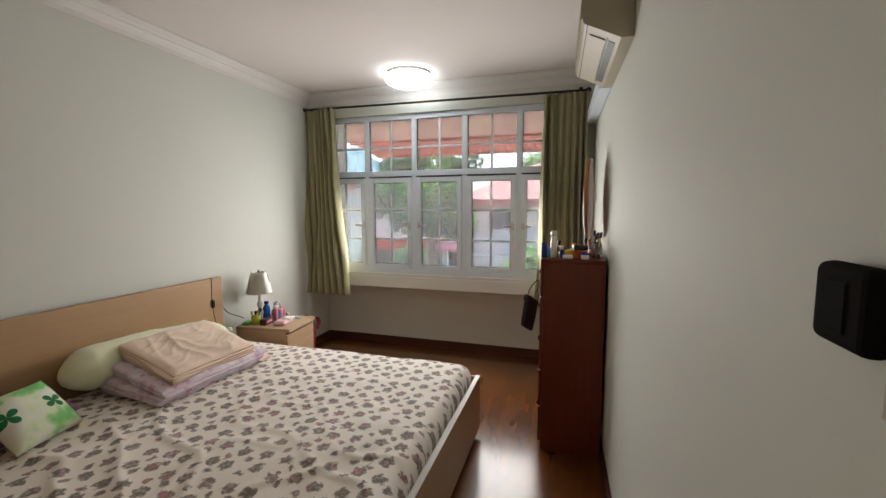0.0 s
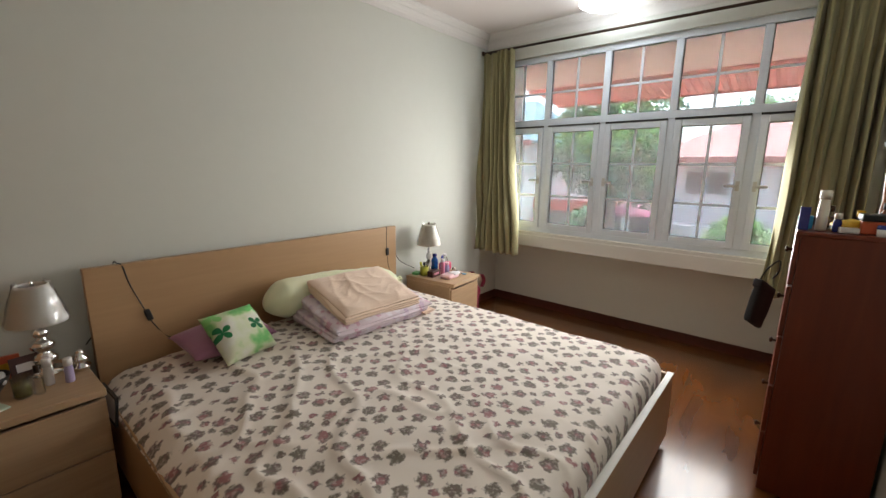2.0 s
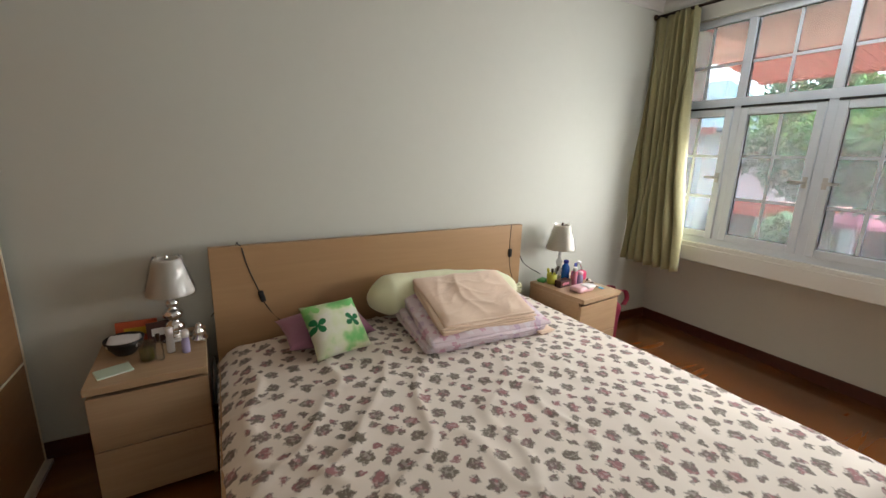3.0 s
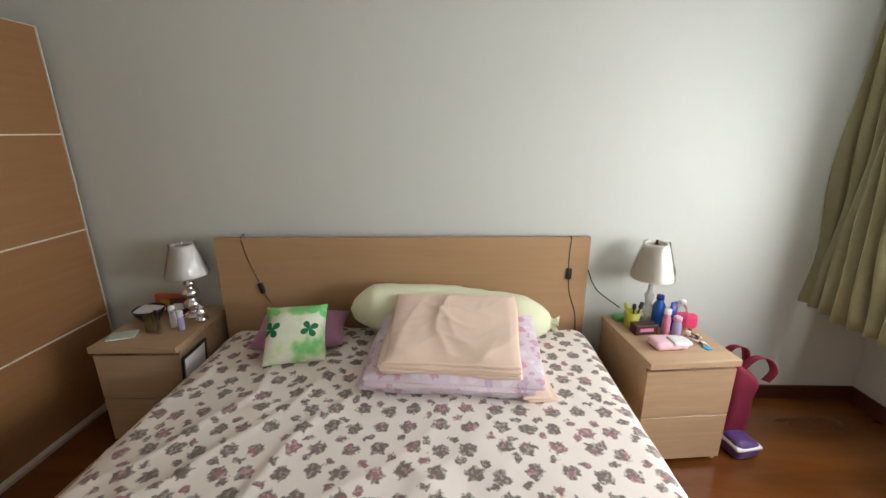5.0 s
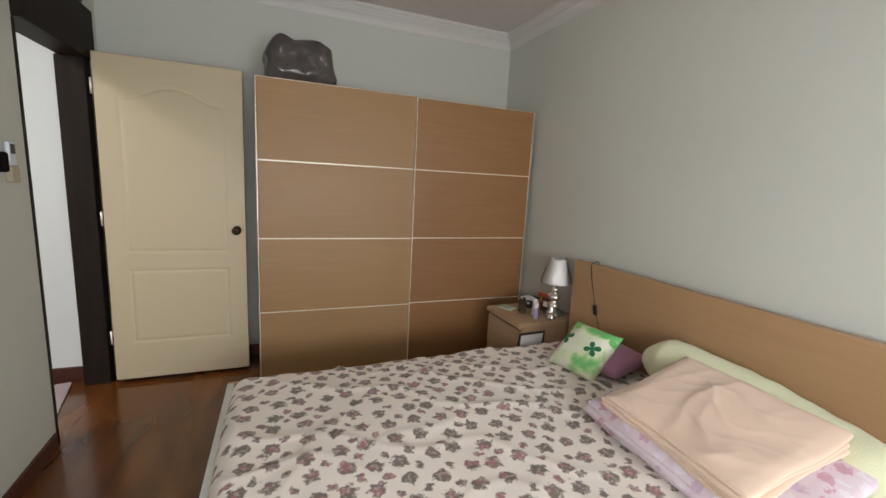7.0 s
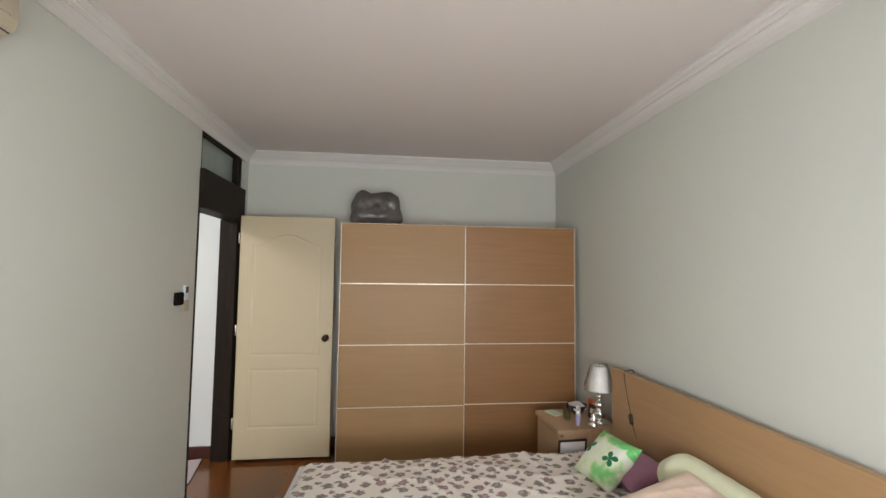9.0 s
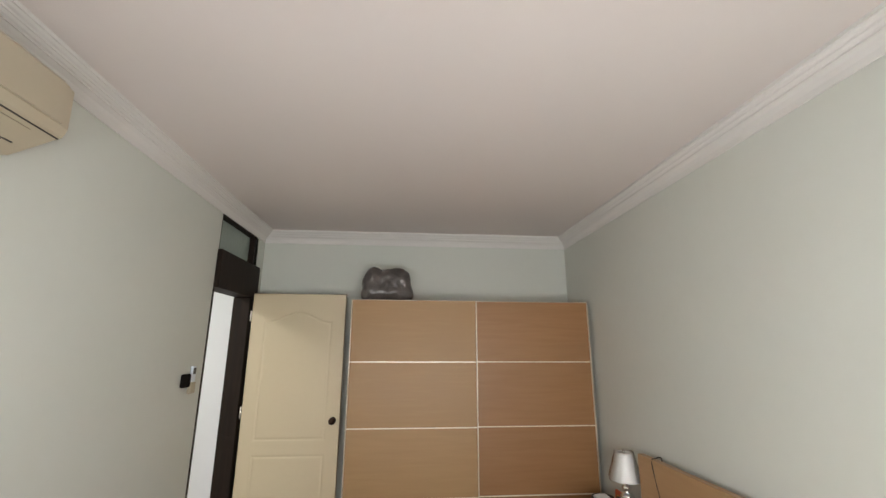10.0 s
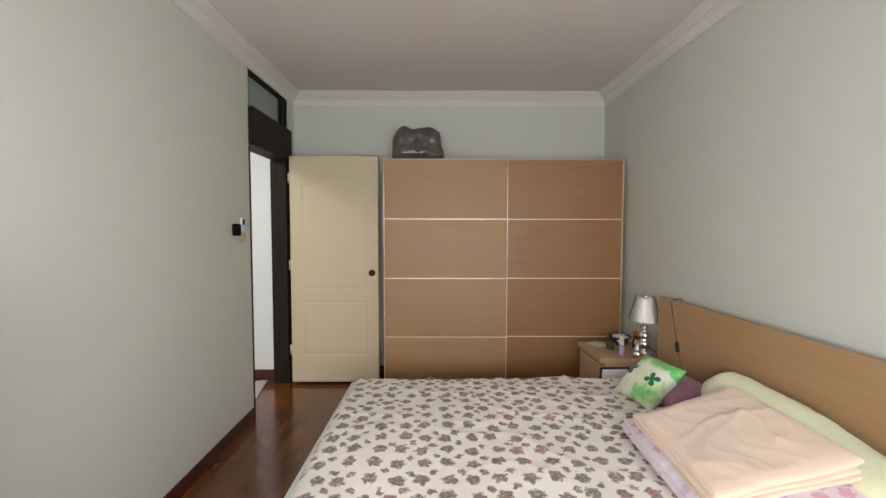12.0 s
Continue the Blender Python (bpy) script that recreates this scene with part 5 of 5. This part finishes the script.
    for i in range(40):
        bm.faces.new((vs[i], vs[40 + i], vs[40 + (i + 1) % 40], vs[(i + 1) % 40]))
    bmesh.ops.recalc_face_normals(bm, faces=bm.faces)
    MIR = mat("mirror_glass", (0.9, 0.9, 0.9), 0.02, 1.0, vary=0.01)
    part("mirror_glass", bm, MIR, mr, "silvered mirror glass")
    back = bmesh.new()
    vs = [back.verts.new((0.158 * math.cos(a), y, 0.36 + 0.238 * math.sin(a))) for y in (0.0045, 0.009) for a in np.linspace(0, 2 * math.pi, 40, endpoint=False)]
    back.faces.new(vs[:40])
    back.faces.new(vs[40:][::-1])
    for i in range(40):
        back.faces.new((vs[i], vs[40 + i], vs[40 + (i + 1) % 40], vs[(i + 1) % 40]))
    bmesh.ops.recalc_face_normals(back, faces=back.faces)
    part("back_panel", back, ORW, mr, "orange wood back panel")
    part("stand", boxes([((-0.13, -0.06, 0), (0.13, 0.06, 0.022))], 0.006, 2), ORW, mr)
    for sx in (-1, 1):
        part("post", lathe([(0.014, 0.02), (0.010, 0.05), (0.014, 0.09), (0.008, 0.13), (0.008, 0.16)], 14), ORW, mr, "", True, (sx * 0.10, 0, 0))
    # black bag on a knob
    bg = thing("hanging_bag", (0.045, 4.46, -0.01), "flat black bag hanging from drawer knob", "bag", rot=(0, 0, 60))
    def warp(v):
        q = v.copy()
        q.z += v.x * -0.25
        q.y += wave(v, 8, 0.01, 3)
        return q
    part("body", soft_box((0.13, 0.036, 0.21), 0.012, (12, 8, 18), warp), BLACKCLOTH, bg, "", True, (0.0, 0, 0.80), (0, 14, 0))
    part("flap", soft_box((0.132, 0.042, 0.045), 0.010, (12, 8, 6), warp), BLACKCLOTH, bg, "", True, (0.017, 0, 0.888), (0, 14, 0))
    part("strap", tube(bend([(-0.03, 0, 0.92), (0.02, 0, 0.985), (0.05, -0.03, 1.03), (0.05, -0.035, 0.98), (0.07, 0, 0.93)], 6), 0.004, 6), BLACKCLOTH, bg, "", True)


chest_top()


# ---- wall switch with remote holder, tie-back, bundle on the wardrobe ----
def wall_bits():
    x = wall_x(2.19)
    sw = thing("wall_switch", (x, 2.118, 1.415), "black square wall switch", "switch")
    SWITCHM = mat("switch_black", (0.012, 0.010, 0.009), 0.85, vary=0.1, spec=0.03)
    part("plate", box((-0.026, -0.043, -0.041), (0.0, 0.043, 0.041), 0.010, 3), SWITCHM, sw, "black switch plate")
    part("rocker", box((-0.028, -0.016, -0.026), (-0.024, 0.016, 0.026), 0.002), SWITCHM, sw)
    rm = thing("remote_control", (wall_x(2.06), 2.028, 1.385), "white remote control held on the wall", "remote control")
    part("holder", box((-0.024, -0.03, -0.055), (0.0, 0.03, 0.015), 0.004), CREAMPLASTIC, rm, "cream wall holder")
    part("body", box((-0.020, -0.024, 0.016), (-0.003, 0.024, 0.115), 0.005, 2), WHITE, rm)
    part("display", box((-0.0215, -0.016, 0.065), (-0.0195, 0.016, 0.105)), BLACK, rm, "dark grey display")
    tb = thing("curtain_hook", (wall_x(5.2), 5.2, 1.60), "small white curtain hook on wall", "hook")
    part("plate", box((-0.02, -0.018, -0.03), (0, 0.018, 0.03), 0.004), WHITE, tb)
    part("hook", tube(bend([(-0.02, 0, 0), (-0.05, 0, -0.01), (-0.06, 0, 0.015)], 6), 0.004, 8), WHITE, tb, "", True)
    WRAP = mat("grey_plastic_wrapped_cloth", (0.085, 0.075, 0.070), 0.16, vary=0.85, scale=9, bump=1.0, bump_scale=18)
    bd = thing("bundle", (-0.62, 1.25, 2.0), "grey bundle wrapped in clear plastic on wardrobe", "bundle", rot=(0, 0, 5))
    def warp(v):
        q = v.copy()
        s = (v.z + 0.15) / 0.3
        q.x *= 1 - 0.2 * s + wave(v, 5, 0.1, 1)
        q.y *= 1 - 0.15 * s
        q.z += wave(v, 9, 0.02, 4)
        q += Vector((wave(v, 16, 0.014, 5), wave(v, 16, 0.014, 8), 0))
        return q
    part("body", soft_box((0.47, 0.36, 0.30), 0.09, (34, 26, 22), warp), WRAP, bd, "", True, (0, 0, 0.146))
    part("rim", tube(bend([(-0.15, -0.17, 0.20), (-0.08, -0.185, 0.26), (0.08, -0.185, 0.26), (0.16, -0.17, 0.2)], 8), 0.012, 8), WRAP, bd, "", True)


wall_bits()


# ---- outside ----
def outside():
    G = -2.9
    SOFFIT = mat("salmon_soffit", (0.82, 0.41, 0.31), 0.7, vary=0.08, scale=1.5)
    REDROOF = mat("red_metal_awning", (0.75, 0.20, 0.15), 0.55, vary=0.1, scale=2)
    GRASS = mat("lawn_grass", (0.10, 0.20, 0.04), 0.95, vary=0.35, scale=0.8, bump=0.5, bump_scale=20)
    ASPH = mat("asphalt", (0.12, 0.12, 0.12), 0.9, vary=0.15, scale=0.7)
    REDP = mat("red_fascia_paint", (0.60, 0.06, 0.03), 0.5, vary=0.1, scale=2)
    GUTTER = mat("dull_red_gutter", (0.50, 0.16, 0.13), 0.6, vary=0.1, scale=2)
    TILE = mat("red_clay_roof", (0.52, 0.24, 0.21), 0.8, vary=0.15, scale=2)
    PINKW = mat("pale_pink_render", (0.74, 0.66, 0.66), 0.85, vary=0.06, scale=1)
    WHITEW = mat("white_render", (0.72, 0.72, 0.72), 0.85, vary=0.05, scale=1)
    TEAL = mat("blue_grey_roof", (0.17, 0.29, 0.33), 0.6, vary=0.1, scale=2)
    DARKG = mat("dark_glass_and_shade", (0.03, 0.035, 0.04), 0.1, vary=0.1)
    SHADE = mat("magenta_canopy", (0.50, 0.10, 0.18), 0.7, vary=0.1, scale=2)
    BARK = mat("bark", (0.10, 0.075, 0.05), 0.9, vary=0.3, scale=6, bump=0.6, bump_scale=30)
    tagged(part("ground", box((-400, 5.95, G - 0.3), (400, 800, G)), GRASS), kind="structure")
    # unseen pale slab, added to bounce daylight up onto the soffit
    tagged(part("yard", box((-14, 5.96, G - 0.1), (10, 10.4, G + 0.02)), mat("bounce_concrete", (0.42, 0.40, 0.37), 0.85, vary=0.12, scale=1.2)), kind="structure")
    tagged(part("road", box((-60, 10.5, G - 0.1), (60, 14.0, G + 0.01)), ASPH), kind="structure")
    tagged(part("facade", boxes([((-6, YL + 0.2, G), (5, YL + 0.32, 0.68)), ((-6, YL + 0.2, 2.51), (5, YL + 0.32, 3.2)), ((-6, YL + 0.2, 0.68), (WX0 - 0.1, YL + 0.32, 2.51)), ((WX1 + 0.1, YL + 0.2, 0.68), (5, YL + 0.32, 2.51)), ((WX0 - 0.1, YL + 0.2, 0.68), (WX1 + 0.1, YL + 0.24, 0.70))]), WHITEW), kind="structure")
    tagged(part("window_reveal", boxes([((WX0 - 0.12, YW + 0.2, 0.76), (WX0, YL + 0.2, 2.485)), ((WX1, YW + 0.2, 0.76), (WX1 + 0.12, YL + 0.2, 2.485)), ((WX0, YW + 0.2, 0.76), (WX1, YL + 0.2, WZ0 - 0.02))]), WHITEW), kind="structure")
    tagged(part("eave_soffit", box((-2.95, YW + 0.2, 2.486), (4.5, 7.12, 2.51)), SOFFIT), kind="structure")
    aw = thing("awning", (0, 7.1, 2.515), "red corrugated metal awning under the eave", "awning")
    n = 84
    verts, faces = [], []
    for i in range(n * 4 + 1):
        x = -2.85 + 7.3 * i / (n * 4)
        w = 0.014 * math.sin(2 * math.pi * i / 4)
        for k, (y, z) in enumerate(((0, 0), (0.95, -0.125))):
            for t in (0, 0.004):
                verts.append((x, y, z + w + t))
    for i in range(n * 4):
        a, b = i * 4, i * 4 + 4
        faces += [(a, b, b + 2, a + 2), (a + 1, a + 3, b + 3, b + 1), (a + 2, b + 2, b + 3, a + 3), (a, a + 1, b + 1, b)]
    me = bpy.data.meshes.new("sheeting")
    me.from_pydata(verts, [], faces)
    part("sheeting", me, REDROOF, aw)
    part("rafter", box((-2.84, 0.02, -0.07), (4.4, 0.06, -0.025)), REDROOF, aw)
    part("edge_trim", box((-2.86, 0.94, -0.15), (4.46, 0.955, -0.10)), REDROOF, aw)

    def house(x0, x1, y, depth, floors, ridge, wallm, roofm, label, over=0.5, wins=4, balcony=False):
        """A plain two-storeyed house: walls, hipped tile roof with courses, windows with frames."""
        root = thing("house", ((x0 + x1) / 2, y, G), label, "house")
        w = (x1 - x0) / 2
        H = floors - G
        part("wall", box((-w, 0, 0), (w, depth, H)), wallm, root)
        R = ridge - floors
        bm = bmesh.new()
        steps = 24
        for k in range(steps):
            rings = []
            for f, lift in ((k / steps, 0.0), (k / steps, 0.012), ((k + 1) / steps, 0.0)):
                xa, ya = (w + over) * (1 - 0.55 * f), -over + (depth / 2 + over) * f
                z = H + R * f + lift
                rings.append([bm.verts.new(p) for p in ((-xa, ya, z), (xa, ya, z), (xa, depth - ya, z), (-xa, depth - ya, z))])
            for p, q in zip(rings, rings[1:]):
                for m in range(4):
                    bm.faces.new((p[m], p[(m + 1) % 4], q[(m + 1) % 4], q[m]))
        box((-w - over, -over, H - 0.06), (w + over, depth + over, H - 0.01), bm=bm)
        part("roof", bm, roofm, root)
        part("gutter", box((-w - over - 0.05, -over - 0.12, H - 0.16), (w + over + 0.05, -over, H)), GUTTER, root, "dull red gutter board")
        for fl in range(2):
            zb = H - 1.25 - fl * 2.7
            for k in range(wins):
                xc = -w + (k + 0.5) * 2 * w / wins
                win = part("window", box((xc - 0.66, -0.06, zb), (xc + 0.66, -0.003, zb + 0.85)), WHITEW, root, "white framed window")
                for q in range(2):
                    part("pane", box((xc - 0.60 + q * 0.62, -0.075, zb + 0.07), (xc - 0.02 + q * 0.62, -0.062, zb + 0.78)), DARKG, win)
        if balcony:
            part("balcony", box((-w, -1.1, H - 2.5), (w, -0.001, H - 2.15)), WHITEW, root)
            rail = boxes([((-w, -1.1, H - 4.15), (w, -1.06, H - 4.10))] + [((-w + 0.3 * k, -1.1, H - 4.7), (-w + 0.3 * k + 0.03, -1.06, H - 4.15)) for k in range(int(2 * w / 0.3))])
            part("railing", rail, WHITEW, root)
            for k in range(4):
                xx = -w + 0.1 + k * (2 * w - 0.4) / 3
                part("post", box((xx, -1.05, 0), (xx + 0.25, -0.8, H - 2.5)), PINKW, root)
        return root
    house(-3.4, 8.8, 18, 9, 1.88, 4.1, PINKW, TILE, "pale pink two-storey house with red roof", 0.7, 5, True)
    house(-14.5, -4.2, 21, 8, 1.7, 2.9, WHITEW, TILE, "white house with red roof across road", 0.5, 4)
    house(-10.8, -6.5, 13.5, 5, 2.3, 3.9, WHITEW, TEAL, "house with blue-grey roof next door", 0.4, 2)
    house(-26, -16, 26, 9, 2.2, 4.3, PINKW, TILE, "distant pink house with red roof", 0.5, 3)
    house(11, 22, 22, 9, 2.2, 4.4, WHITEW, TILE, "distant white house with red roof", 0.5, 3)
    # low car porch with red fascia
    pr = thing("car_porch", (-7.0, 15.5, G), "car porch with red fascia board", "car porch")
    part("roof", box((-3.6, -1.2, 3.05), (3.6, 3.0, 3.2)), TILE, pr, "dull red porch roof")
    part("fascia", box((-3.65, -1.25, 3.05), (3.65, -1.2, 3.4)), REDP, pr, "bright red fascia board")
    for k in range(5):
        part("post", box((-3.5 + k * 1.7, -1.15, 0), (-3.3 + k * 1.7, -0.95, 3.05)), WHITEW, pr)
    # near-black wall: the shade under the porch roof is put into its colour
    part("wall", box((-3.5, 3.0, 0), (3.5, 3.1, 3.2)), DARKG, pr, "back wall coloured dark as porch shade")
    fe = thing("fence", (-2.0, 14.4, G), "white railing fence on red base", "fence")
    part("base", box((-9, 0, 0), (9, 0.15, 1.2)), REDP, fe)
    part("rail", box((-9, 0.02, 2.1), (9, 0.1, 2.17)), WHITEW, fe)
    part("rail", box((-9, 0.02, 1.3), (9, 0.1, 1.36)), WHITEW, fe)
    post = bmesh.new()
    pm = mesh_from(box((-0.02, 0.03, 1.2), (0.02, 0.09, 2.2)), "picket")
    for k in range(90):
        part("picket", pm, WHITEW, fe, "", False, (-8.9 + 0.2 * k, 0, 0))
    post.free()
    um = thing("parasol", (-3.07, 12.9, G), "magenta garden parasol in the yard", "parasol")
    part("pole", lathe([(0.03, 0), (0.03, 3.55)], 10), WHITEW, um, "", True)
    part("canopy", lathe([(0.55, 3.24), (0.52, 3.31), (0.28, 3.45), (0.02, 3.56)], 10), SHADE, um)

    # leaf greens: light and shade on the crowns are painted as separate colours
    LEAVES = []
    for nm, c in (("leaf_lit_bright", (0.26, 0.46, 0.12)), ("leaf_mid", (0.12, 0.26, 0.11)), ("leaf_shade_dark", (0.05, 0.12, 0.075))):
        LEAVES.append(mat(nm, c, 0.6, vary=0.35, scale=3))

    def tree(x, y, h, crown_r, crown_z, seed, count, label, mats, squash=0.8):
        rnd = random.Random(seed)
        root = thing("tree", (x, y, G), label, "tree")
        bm = tube([(0, 0, 0), (0.05, 0, h * 0.25), (-0.04, 0.03, crown_z - G - crown_r * 0.6), (0.0, 0, crown_z - G)], [0.16, 0.13, 0.10, 0.05], 9)
        for k in range(9):
            a, el = rnd.uniform(0, 6.28), rnd.uniform(0.2, 1.1)
            z0 = crown_z - G - crown_r * rnd.uniform(0.3, 0.8)
            d = Vector((math.cos(a) * math.cos(el), math.sin(a) * math.cos(el), math.sin(el)))
            o = Vector((0, 0, z0))
            tube([o, o + d * crown_r * 0.4, o + d * crown_r * 0.85 + Vector((0, 0, 0.05))], [0.05, 0.03, 0.012], 6, bm)
        part("trunk", bm, BARK, root, "", True)
        lobes = []
        for k in range(16):
            a, b = rnd.uniform(0, 6.28), rnd.uniform(-0.9, 1.0)
            rr = crown_r * rnd.uniform(0.45, 0.85)
            lobes.append((Vector((math.cos(a) * rr * math.cos(b), math.sin(a) * rr * math.cos(b), math.sin(b) * rr * squash)), crown_r * rnd.uniform(0.22, 0.42)))
        groups = [([], []) for _ in mats]
        for k in range(count):
            c, r = rnd.choice(lobes)
            d = Vector([rnd.gauss(0, 1) for _ in range(3)]).normalized()
            p = c + d * r * rnd.uniform(0.55, 1.05) + Vector((0, 0, crown_z - G))
            s = rnd.uniform(0.05, 0.11)
            u = Vector([rnd.gauss(0, 1) for _ in range(3)]).normalized()
            v = u.cross(Vector([rnd.gauss(0, 1) for _ in range(3)])).normalized()
            # painted shading: upward leaves get the light green, downward ones the dark
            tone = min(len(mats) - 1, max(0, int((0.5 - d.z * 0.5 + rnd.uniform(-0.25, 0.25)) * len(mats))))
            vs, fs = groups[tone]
            i = len(vs)
            vs += [p - u * s, p + v * s * 0.45, p + u * s, p - v * s * 0.45]
            fs.append((i, i + 1, i + 2, i + 3))
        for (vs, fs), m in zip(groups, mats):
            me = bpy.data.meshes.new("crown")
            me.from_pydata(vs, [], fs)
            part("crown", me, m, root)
    tree(-3.15, 11.8, 5, 1.65, 1.9, 4, 12000, "bushy green tree with upper leaves coloured as lit", LEAVES, 0.9)
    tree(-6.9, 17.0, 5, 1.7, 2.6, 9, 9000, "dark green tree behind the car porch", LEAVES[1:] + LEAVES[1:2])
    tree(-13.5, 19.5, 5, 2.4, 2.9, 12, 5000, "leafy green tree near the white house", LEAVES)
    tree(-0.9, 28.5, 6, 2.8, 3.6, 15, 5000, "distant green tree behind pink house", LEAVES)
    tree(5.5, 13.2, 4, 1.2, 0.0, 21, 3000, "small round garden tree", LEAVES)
    for k, (x, y, r) in enumerate(((-0.85, 13.9, 0.62), (-4.3, 13.5, 0.65), (-6.0, 13.4, 0.8), (-2.2, 13.6, 0.7), (-9.4, 12.8, 0.9), (0.5, 13.9, 0.6), (-4.9, 13.9, 0.6))):
        rnd = random.Random(40 + k)
        vs, fs = [], []
        for q in range(1800):
            d = Vector([rnd.gauss(0, 1) for _ in range(3)]).normalized()
            p = Vector((d.x * r, d.y * r, abs(d.z) * r * 1.2 + (2.45 if k < 2 else 1.5))) * 1.0 + Vector([rnd.uniform(-0.12, 0.12) for _ in range(3)])
            if rnd.random() < 0.4:
                p.z = rnd.uniform(0, 2.5 if k < 2 else 1.6)
            u = Vector([rnd.gauss(0, 1) for _ in range(3)]).normalized()
            v = u.cross(Vector((0.3, 0.2, 0.9))).normalized()
            i = len(vs)
            vs += [p - u * 0.1, p + v * 0.05, p + u * 0.1, p - v * 0.05]
            fs.append((i, i + 1, i + 2, i + 3))
        me = bpy.data.meshes.new("bush")
        me.from_pydata(vs, [], fs)
        tagged(part("bush", me, LEAVES[k % 2], None, "", False, (x, y, G)), "leafy green garden bush by the fence", "bush", "garden bushes")


outside()
